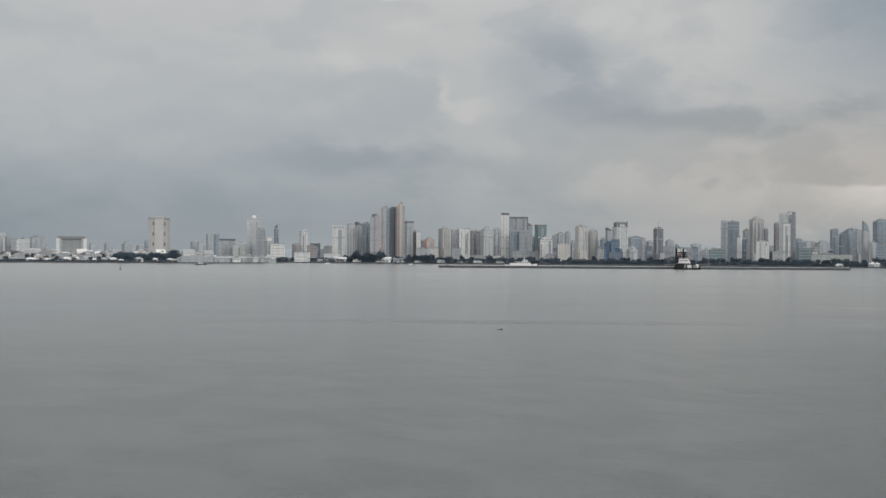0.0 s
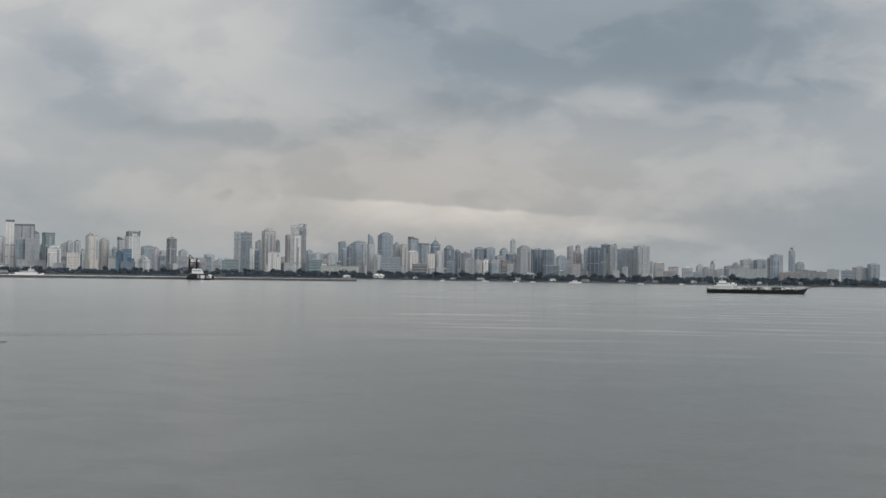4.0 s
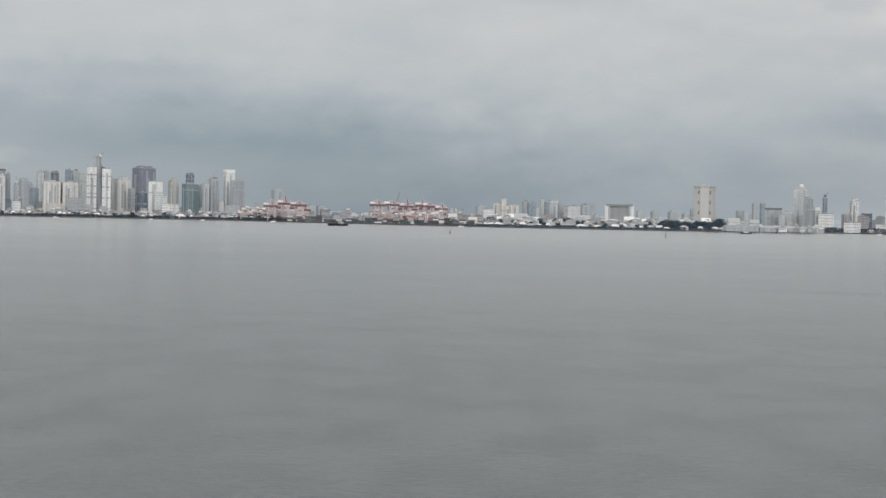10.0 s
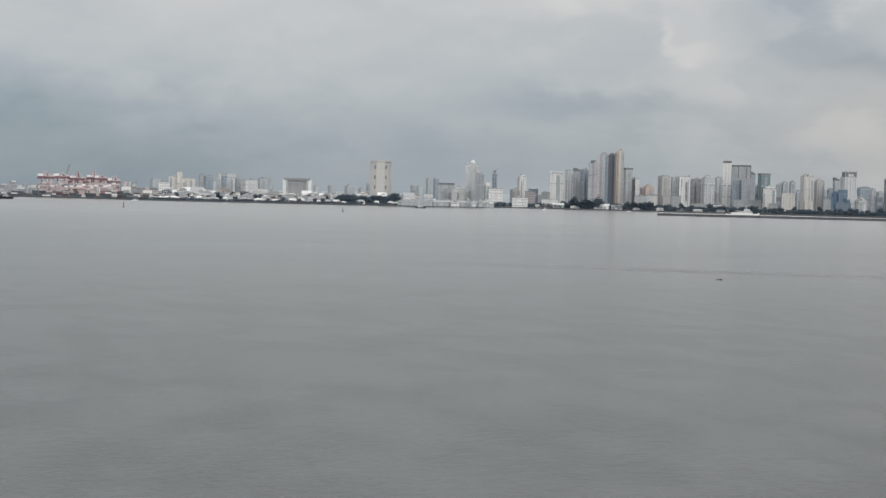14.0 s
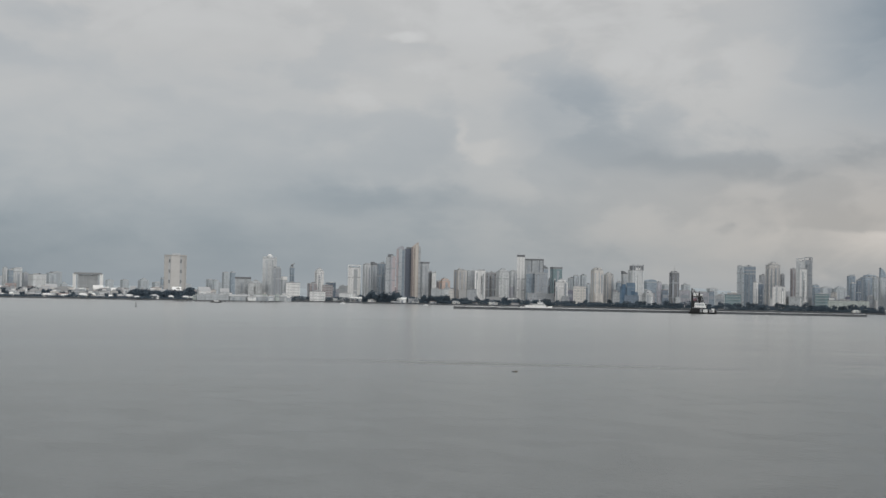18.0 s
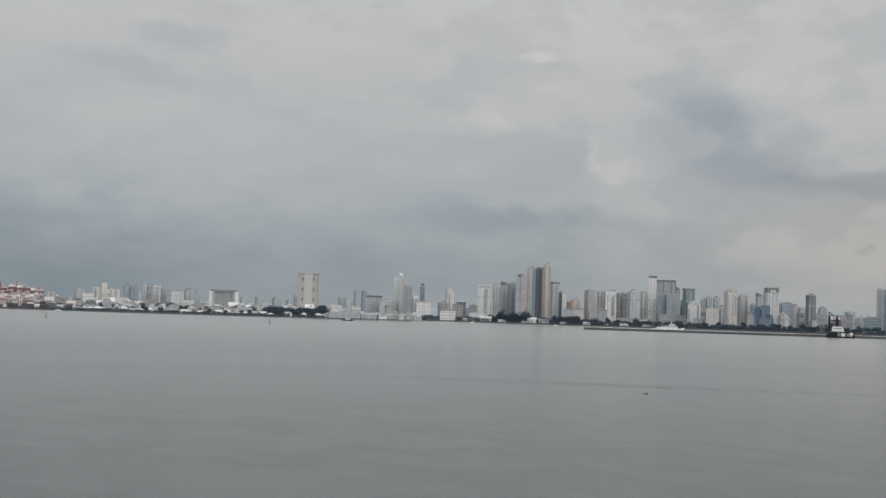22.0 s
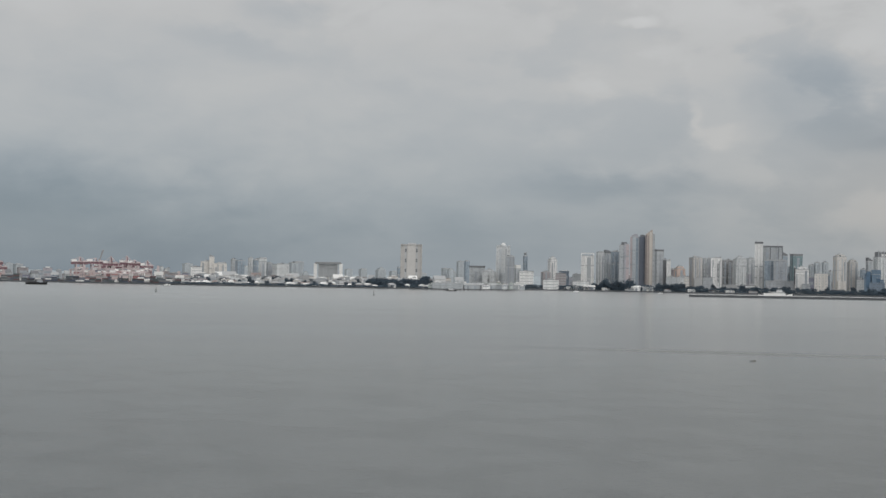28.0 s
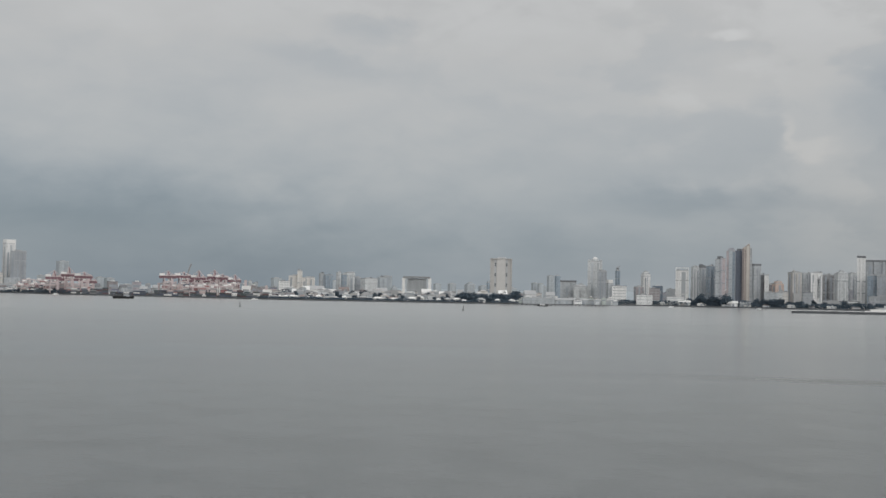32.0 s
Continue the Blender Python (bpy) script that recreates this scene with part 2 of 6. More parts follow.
def facade(name, colour, glass=(0.10, 0.125, 0.15), floor=3.3, bay=3.9, tall=0.5, wide=0.62):
    """A rendered wall with rows of windows, one row a storey."""
    mat, tree, shade = surface(name)
    split = tree.nodes.new("ShaderNodeSeparateXYZ")
    at = local(tree)
    tree.links.new(at, split.inputs[0])
    info = tree.nodes.new("ShaderNodeObjectInfo")
    u = calc(tree, "DIVIDE", calc(tree, "ADD", split.outputs[0], calc(tree, "ADD", split.outputs[1], 500.0)), bay)
    v = calc(tree, "DIVIDE", calc(tree, "ADD", split.outputs[2], 0.4), floor)
    def inside(c, size):
        return calc(tree, "COMPARE", calc(tree, "FRACT", c), 0.5, size / 2)
    face = tree.nodes.new("ShaderNodeNewGeometry")
    upright = tree.nodes.new("ShaderNodeSeparateXYZ")
    tree.links.new(face.outputs["True Normal"], upright.inputs[0])
    wall = calc(tree, "LESS_THAN", upright.outputs[2], 0.5)
    window = calc(tree, "MULTIPLY", calc(tree, "MULTIPLY", calc(tree, "MULTIPLY", inside(u, wide), inside(v, tall)), wall), 0.75)
    cell = tree.nodes.new("ShaderNodeTexWhiteNoise")
    cell.noise_dimensions = "3D"
    tree.links.new(xyz(tree, calc(tree, "FLOOR", u), calc(tree, "FLOOR", v), calc(tree, "MULTIPLY", info.outputs["Random"], 50.0)), cell.inputs[0])
    each = cell.outputs[0]
    pane = blend(tree, each, tuple(g * 0.8 for g in glass), tuple(min(1, g * 0.9 + k * 0.5) for g, k in zip(glass, colour)))
    stain = cloud_noise(tree, at, 0.05, 5.0)
    drip = cloud_noise(tree, xyz(tree, u, calc(tree, "MULTIPLY", v, 0.08), 0.0), 1.3, 3.0)
    value = calc(tree, "ADD", 0.72, calc(tree, "MULTIPLY", calc(tree, "ADD", stain, drip), 0.26))
    value = calc(tree, "MULTIPLY", value, calc(tree, "ADD", 0.9, calc(tree, "MULTIPLY", info.outputs["Random"], 0.2)))
    column = tree.nodes.new("ShaderNodeTexWhiteNoise")
    column.noise_dimensions = "2D"
    tree.links.new(xyz(tree, calc(tree, "FLOOR", u), calc(tree, "MULTIPLY", info.outputs["Random"], 50.0), 0.0), column.inputs[0])
    value = calc(tree, "MULTIPLY", value, calc(tree, "ADD", 0.88, calc(tree, "MULTIPLY", column.outputs[0], 0.22)))
    paint = blend(tree, 1.0, colour, xyz(tree, value, value, value), "MULTIPLY")
    sock(tree, shade.inputs["Base Color"], blend(tree, window, paint, pane))
    sock(tree, shade.inputs["Roughness"], calc(tree, "SUBTRACT", 0.75, calc(tree, "MULTIPLY", window, 0.5)))
    return mat


# wall and pane colours are lifted paler and bluer to carry distance haze
WALLS = {
    "white": facade("white_render", (0.79, 0.797, 0.795), (0.36, 0.38, 0.4), tall=0.4, wide=0.45),
    "pale": facade("pale_grey_render", (0.60, 0.62, 0.63), (0.27, 0.31, 0.34)),
    "lgrey": facade("light_grey_render", (0.465, 0.49, 0.51), (0.24, 0.28, 0.32)),
    "grey": facade("grey_concrete", (0.37, 0.39, 0.415), (0.18, 0.21, 0.245)),
    "cream": facade("cream_render", (0.655, 0.64, 0.615), (0.32, 0.32, 0.32), tall=0.4, wide=0.45),
    "beige": facade("beige_render", (0.53, 0.52, 0.505), (0.25, 0.26, 0.27)),
    "peach": facade("peach_render", (0.62, 0.49, 0.43), (0.3, 0.28, 0.27), tall=0.4, wide=0.45),
    "brick": facade("brown_brick", (0.34, 0.315, 0.325), (0.2, 0.2, 0.21)),
    "lilac": facade("lilac_grey_panels", (0.447, 0.447, 0.486), (0.3, 0.33, 0.38), wide=0.75),
    "purple": facade("violet_grey_panels", (0.25, 0.26, 0.325), (0.165, 0.18, 0.23), wide=0.7),
    "bluegrey": facade("blue_grey_curtain_wall", (0.30, 0.36, 0.42), (0.2, 0.245, 0.29), wide=0.8, tall=0.6),
    "dkblue": facade("dark_blue_curtain_wall", (0.185, 0.235, 0.295), (0.13, 0.16, 0.2), wide=0.85, tall=0.65),
    "dark": facade("dark_curtain_wall", (0.193, 0.202, 0.216), (0.12, 0.13, 0.145), wide=0.85, tall=0.65),
    "teal": facade("teal_curtain_wall", (0.205, 0.29, 0.31), (0.15, 0.2, 0.22), wide=0.8, tall=0.6),
    "green": facade("pale_green_render", (0.516, 0.563, 0.537), (0.3, 0.34, 0.34)),
    # the haziest tone: air haze is mixed into this pale blue-grey
    "hazebl": facade("hazed_blue_grey_render", (0.421, 0.460, 0.490), (0.35, 0.4, 0.435)),
    "frame": facade("open_concrete_frame", (0.36, 0.365, 0.375), (0.11, 0.12, 0.13), wide=0.8, tall=0.7),
    "slate": facade("dark_slate_cladding", (0.135, 0.155, 0.195), (0.1, 0.115, 0.145), wide=0.4),
    "rose": facade("rose_grey_render", (0.45, 0.425, 0.455), (0.26, 0.26, 0.3)),
    "net": facade("blue_building_net", (0.147, 0.212, 0.285), (0.11, 0.16, 0.22), wide=0.3, tall=0.3),
}
RENDER_SOFT = weathered("weathered_render", (0.5, 0.51, 0.52), 0.8, amount=0.5, spread=0.4)
# dark glass is lightened here, haze included in the strip colours
GLAZING = weathered("hazed_glazing", (0.325, 0.36, 0.4), 0.3, grain=0.3, stain=0.1, amount=0.6)
STRIP_PALE = weathered("hazy_window_strip", (0.43, 0.46, 0.485), 0.35, grain=0.3, stain=0.1, amount=0.6)
PANE = weathered("window_pane", (0.4, 0.43, 0.45), 0.3, amount=0.5)
CAP_DARK = weathered("dark_roof_sheet", (0.19, 0.2, 0.215), 0.6)
CAP_WHITE = weathered("white_roof_paint", (0.8, 0.8, 0.79), 0.6)
CONCRETE = weathered("concrete", (0.44, 0.455, 0.47), 0.85)
STONE_DARK = weathered("wet_dark_stone", (0.062, 0.068, 0.075), 0.8, grain=0.25, amount=0.9)
STEEL_RED = weathered("red_crane_paint", (0.2, 0.11, 0.13), 0.5)
STEEL_GREY = weathered("grey_steel", (0.3, 0.31, 0.32), 0.5)
STEEL_WHITE = weathered("white_ship_paint", (0.88, 0.88, 0.87), 0.45)
HULL_DARK = weathered("black_hull_paint", (0.014, 0.015, 0.017), 0.5)
HULL_RUST = weathered("rusty_red_paint", (0.15, 0.08, 0.07), 0.7, amount=0.8)
ROOF_GREY = weathered("grey_roof_sheet", (0.4, 0.41, 0.42), 0.55)
ROOF_RUST = weathered("rusty_roof_sheet", (0.3, 0.25, 0.24), 0.7, amount=0.7)
BARK = weathered("bark", (0.12, 0.095, 0.07), 0.9)
# leaf green is shifted to slate blue, as haze tints the far trees
LEAF = weathered("hazed_leaves", (0.06, 0.09, 0.12), 0.6, grain=0.5, stain=0.15, amount=0.9, spread=0.5)
LAND = weathered("harbour_ground", (0.27, 0.26, 0.24), 0.9, grain=0.12, stain=0.012, amount=0.9)
# blue-grey of the distant air stands in the hills' own colour
HILL = weathered("hazed_hills", (0.36, 0.41, 0.445), 0.9, grain=0.02, stain=0.003, amount=0.5)


def make_water_material():
    """Murky water: sky reflected in ripples, with calmer slicks and rougher, darker patches of wind."""
    mat, tree, shade = surface("bay_water", 0.16)
    at = local(tree)
    split = tree.nodes.new("ShaderNodeSeparateXYZ")
    tree.links.new(at, split.inputs[0])
    x, y = split.outputs[0], split.outputs[1]
    shade.inputs["IOR"].default_value = 1.333
    swell = cloud_noise(tree, xyz(tree, calc(tree, "MULTIPLY", x, 0.45), y, 0.0), 0.09, 3.0)
    ripple = cloud_noise(tree, xyz(tree, calc(tree, "MULTIPLY", x, 0.9), calc(tree, "MULTIPLY", y, 0.8), 0.0), 0.8, 5.0, 0.65, 0.15)
    wind = cloud_noise(tree, xyz(tree, calc(tree, "MULTIPLY", x, 0.3), y, 4.0), 0.012, 5.0, 0.55, 0.5)
    lanes = cloud_noise(tree, xyz(tree, calc(tree, "MULTIPLY", x, 0.12), y, 9.0), 0.03, 4.0, 0.6, 0.4)
    murk = cloud_noise(tree, at, 0.004, 4.0)
    # one long ruffled lane and its fading ends
    c, s = math.cos(radians(-22)), math.sin(radians(-22))
    u = calc(tree, "ADD", calc(tree, "MULTIPLY", calc(tree, "SUBTRACT", x, 139.0), c), calc(tree, "MULTIPLY", calc(tree, "SUBTRACT", y, 344.0), s))
    v = calc(tree, "SUBTRACT", calc(tree, "MULTIPLY", calc(tree, "SUBTRACT", y, 344.0), c), calc(tree, "MULTIPLY", calc(tree, "SUBTRACT", x, 139.0), s))
    v = calc(tree, "ADD", v, calc(tree, "MULTIPLY", calc(tree, "SUBTRACT", lanes, 0.5), 16.0))
    u2 = calc(tree, "POWER", calc(tree, "ABSOLUTE", calc(tree, "DIVIDE", u, 52.0)), 2.0)
    v2 = calc(tree, "POWER", calc(tree, "ABSOLUTE", calc(tree, "DIVIDE", v, 8.0)), 2.0)
    lane = calc(tree, "EXPONENT", calc(tree, "MULTIPLY", calc(tree, "ADD", u2, v2), -1.0))
    rough_patch = tree.nodes.new("ShaderNodeMapRange")
    sock(tree, rough_patch.inputs[0], calc(tree, "ADD", calc(tree, "MULTIPLY", wind, 0.55), calc(tree, "MULTIPLY", lanes, 0.45)))
    rough_patch.inputs[1].default_value, rough_patch.inputs[2].default_value = 0.38, 0.66
    gust = calc(tree, "ADD", rough_patch.outputs[0], calc(tree, "MULTIPLY", lane, 1.3))
    # far water is paler: missing sky reflection is put into the base colour
    far_sheen = tree.nodes.new("ShaderNodeMapRange")
    sock(tree, far_sheen.inputs[0], calc(tree, "SQRT", calc(tree, "ADD", calc(tree, "MULTIPLY", x, x), calc(tree, "MULTIPLY", y, y))))
    far_sheen.inputs[1].default_value, far_sheen.inputs[2].default_value = 200.0, 1300.0
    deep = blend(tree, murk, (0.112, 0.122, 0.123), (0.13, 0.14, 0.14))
    sock(tree, shade.inputs["Base Color"], blend(tree, far_sheen.outputs[0], deep, (0.32, 0.333, 0.328)))
    offing = tree.nodes.new("ShaderNodeMapRange")
    sock(tree, offing.inputs[0], calc(tree, "SQRT", calc(tree, "ADD", calc(tree, "MULTIPLY", x, x), calc(tree, "MULTIPLY", y, y))))
    for k, value in ((1, 100.0), (2, 420.0), (3, 0.22), (4, 0.2)):
        offing.inputs[k].default_value = value
    # smooth slicks drawn out in thin lanes off the park
    c, s = math.cos(radians(-42)), math.sin(radians(-42))
    across = calc(tree, "ADD", calc(tree, "MULTIPLY", x, c), calc(tree, "MULTIPLY", y, s))
    out = calc(tree, "SUBTRACT", calc(tree, "MULTIPLY", y, c), calc(tree, "MULTIPLY", x, s))
    thin = cloud_noise(tree, xyz(tree, calc(tree, "MULTIPLY", across, 0.07), calc(tree, "MULTIPLY", out, 0.5), 2.0), 0.11, 3.0, 0.55, 0.3)
    slick = tree.nodes.new("ShaderNodeMapRange")
    sock(tree, slick.inputs[0], thin)
    slick.inputs[1].default_value, slick.inputs[2].default_value = 0.53, 0.62
    side = tree.nodes.new("ShaderNodeMapRange")
    sock(tree, side.inputs[0], calc(tree, "DIVIDE", across, out))
    side.inputs[1].default_value, side.inputs[2].default_value = -0.17, -0.02
    patchy = tree.nodes.new("ShaderNodeMapRange")
    sock(tree, patchy.inputs[0], wind)
    patchy.inputs[1].default_value, patchy.inputs[2].default_value = 0.36, 0.52
    slick = calc(tree, "MULTIPLY", calc(tree, "MULTIPLY", slick.outputs[0], side.outputs[0]), patchy.outputs[0])
    far = tree.nodes.new("ShaderNodeMapRange")
    sock(tree, far.inputs[0], out)
    for k, value in ((1, 150.0), (2, 650.0), (3, 0.15), (4, 1.0)):
        far.inputs[k].default_value = value
    broken = tree.nodes.new("ShaderNodeMapRange")
    sock(tree, broken.inputs[0], cloud_noise(tree, xyz(tree, calc(tree, "MULTIPLY", across, 0.35), out, 5.0), 0.03, 4.0, 0.6, 0.3))
    broken.inputs[1].default_value, broken.inputs[2].default_value = 0.32, 0.46
    slick = calc(tree, "MULTIPLY", calc(tree, "MULTIPLY", slick, far.outputs[0]), broken.outputs[0])
    keep = calc(tree, "SUBTRACT", 1.0, calc(tree, "MULTIPLY", slick, 0.62))
    sock(tree, shade.inputs["Roughness"], calc(tree, "MULTIPLY", keep, calc(tree, "ADD", offing.outputs[0], calc(tree, "ADD", calc(tree, "MULTIPLY", rough_patch.outputs[0], 0.035), calc(tree, "MULTIPLY", lane, 0.1)))))
    calm = tree.nodes.new("ShaderNodeMapRange")
    sock(tree, calm.inputs[0], calc(tree, "SQRT", calc(tree, "ADD", calc(tree, "MULTIPLY", x, x), calc(tree, "MULTIPLY", y, y))))
    for k, value in ((1, 100.0), (2, 450.0), (3, 1.0), (4, 0.0)):
        calm.inputs[k].default_value = value
    # cat's paws: patches where the breeze raises sharper ripples
    paw = tree.nodes.new("ShaderNodeMapRange")
    sock(tree, paw.inputs[0], cloud_noise(tree, xyz(tree, calc(tree, "MULTIPLY", x, 0.9), calc(tree, "MULTIPLY", y, 0.6), 1.0), 0.12, 4.0, 0.6, 0.0))
    paw.inputs[1].default_value, paw.inputs[2].default_value = 0.44, 0.62
    height = calc(tree, "ADD", calc(tree, "MULTIPLY", calc(tree, "SUBTRACT", ripple, 0.5), calc(tree, "ADD", 0.22, calc(tree, "MULTIPLY", paw.outputs[0], 0.3))), calc(tree, "MULTIPLY", swell, 0.16))
    bump = tree.nodes.new("ShaderNodeBump")
    bump.inputs["Distance"].default_value = 1.0
    sock(tree, bump.inputs["Strength"], calc(tree, "MULTIPLY", calc(tree, "MULTIPLY", calc(tree, "MAXIMUM", calm.outputs[0], lane), keep), calc(tree, "ADD", 0.7, calc(tree, "MULTIPLY", gust, 0.5))))
    sock(tree, bump.inputs["Height"], height)
    tree.links.new(bump.outputs[0], shade.inputs["Normal"])
    return mat


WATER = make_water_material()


# ---- mesh helpers ----
def part(name, bm, material, parent, label=""):
    """One mesh object under a thing or a part; bm is a bmesh or a (points, faces) pair."""
    mesh = bpy.data.meshes.new(name)
    if isinstance(bm, bmesh.types.BMesh):
        bm.to_mesh(mesh)
        bm.free()
    else:
        mesh.from_pydata(bm[0], [], bm[1])
    mesh.materials.append(material)
    ob = new(name, mesh)
    ob.parent = parent
    if label:
        ob["label"] = label
    return ob


QUADS = [(0, 3, 2, 1), (4, 5, 6, 7), (0, 1, 5, 4), (1, 2, 6, 5), (2, 3, 7, 6), (3, 0, 4, 7)]


def box(x0, x1, y0, y1, z0, z1, top=None):
    """A box; top = (x0, x1, y0, y1) of the upper face where it tapers."""
    a, b, c, d = top or (x0, x1, y0, y1)
    return ([(x0, y0, z0), (x1, y0, z0), (x1, y1, z0), (x0, y1, z0), (a, c, z1), (b, c, z1), (b, d, z1), (a, d, z1)], list(QUADS))


def joined(*pieces):
    pts, faces = [], []
    for p, f in pieces:
        faces += [tuple(i + len(pts) for i in q) for q in f]
        pts += p
    return pts, faces


def outline(points, y0, y1):
    """An upright outline in x and z, given anticlockwise as seen from -y, made y0..y1 deep."""
    n = len(points)
    pts = [(x, y0, z) for x, z in points] + [(x, y1, z) for x, z in points]
    faces = [tuple(range(n)), tuple(range(2 * n - 1, n - 1, -1))]
    faces += [(i, i + n, (i + 1) % n + n, (i + 1) % n) for i in range(n)]
    return pts, faces


def rod(p, q, r, sides=6):
    """A round bar from p to q."""
    p, q = Vector(p), Vector(q)
    turn = (q - p).to_track_quat("Z", "Y")
    ring = [turn @ Vector((r * math.cos(k * 2 * math.pi / sides), r * math.sin(k * 2 * math.pi / sides), 0)) for k in range(sides)]
    pts = [tuple(p + v) for v in ring] + [tuple(q + v) for v in ring]
    faces = [(k, (k + 1) % sides, (k + 1) % sides + sides, k + sides) for k in range(sides)]
    return pts, faces + [tuple(range(sides - 1, -1, -1)), tuple(range(sides, 2 * sides))]


def place(bearing, distance, z=0.0, turn=0.0):
    """A pose that far out on that bearing, its -y side towards the eye."""
    b = radians(bearing)
    return pose(distance * math.sin(b), distance * math.cos(b), z, 0, 0, turn - bearing)


def thing(name, m, label, category, group="", kind=""):
    ob = new(name)
    ob.matrix_world = m
    return tagged(ob, label, category, group, kind)


GROUND = 3.0  # the quay above the water


# ---- the large structure ----
def make_water():
    n = 24
    pts = [(-7000 + 14000 * i / n, -7000 + 14000 * j / n, 0) for j in range(n + 1) for i in range(n + 1)]
    faces = [(j * (n + 1) + i, j * (n + 1) + i + 1, (j + 1) * (n + 1) + i + 1, (j + 1) * (n + 1) + i) for j in range(n) for i in range(n)]
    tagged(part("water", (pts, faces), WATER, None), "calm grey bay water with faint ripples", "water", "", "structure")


def shore(b):
    """How far the quay line lies on a bearing."""
    knots = ((-70, 3300), (-26, 3120), (-12, 3060), (-9, 2860), (-4, 2700), (-1, 2600), (6, 2640), (9, 2900), (13, 3060), (22, 3060), (36, 2980), (44, 2900), (58, 2960), (95, 3200))
    for (b0, r0), (b1, r1) in zip(knots, knots[1:]):
        if b <= b1:
            k = (b - b0) / (b1 - b0)
            break
    return r0 + (r1 - r0) * k + 6 * noise.noise((b * 3.1, 0, 0))


def make_land():
    steps, pts, faces = 420, [], []
    for i in range(steps + 1):
        b = -65 + 155 * i / steps
        for r, z in ((shore(b) - 3, -1.0), (shore(b), GROUND - 0.4), (shore(b) + 4, GROUND), (7000, GROUND)):
            pts.append((r * math.sin(radians(b)), r * math.cos(radians(b)), z))
    for i in range(steps):
        for k in range(3):
            a = i * 4 + k
            faces.append((a, a + 4, a + 5, a + 1))
    land = part("ground", (pts, faces), LAND, None)
    land.data.materials.append(STONE_DARK)
    for p in land.data.polygons:
        p.material_index = 0 if p.index % 3 == 2 else 1
    tagged(land, "flat harbour land behind a dark stone seawall", "ground", "", "structure")


def make_hills():
    steps, rows, pts, faces = 260, 5, [], []
    for i in range(steps + 1):
        b = -30 + 92 * i / steps
        crest = 22 + 20 * noise.noise((b * 0.16, 3.0, 0)) + 7 * noise.noise((b * 0.9, 1.0, 0)) + 34 * math.exp(-((b - 29) / 6) ** 2) + 16 * math.exp(-((b - 10) / 6) ** 2)
        for j in range(rows):
            k = j / (rows - 1)
            r = 4450 + 400 * k
            z = GROUND + max(6, crest) * math.sin(k * math.pi / 2) ** 0.8 + 3 * noise.noise((b * 2, k * 5, 0)) * k
            pts.append((r * math.sin(radians(b)), r * math.cos(radians(b)), z - 1))
    for i in range(steps):
        for j in range(rows - 1):
            a = i * rows + j
            faces.append((a, a + rows, a + rows + 1, a + 1))
    tagged(part("backdrop", (pts, faces), HILL, None), "low wooded hills behind the city, coloured blue-grey as haze", "hills", "", "structure")


make_water()
make_land()
make_hills()


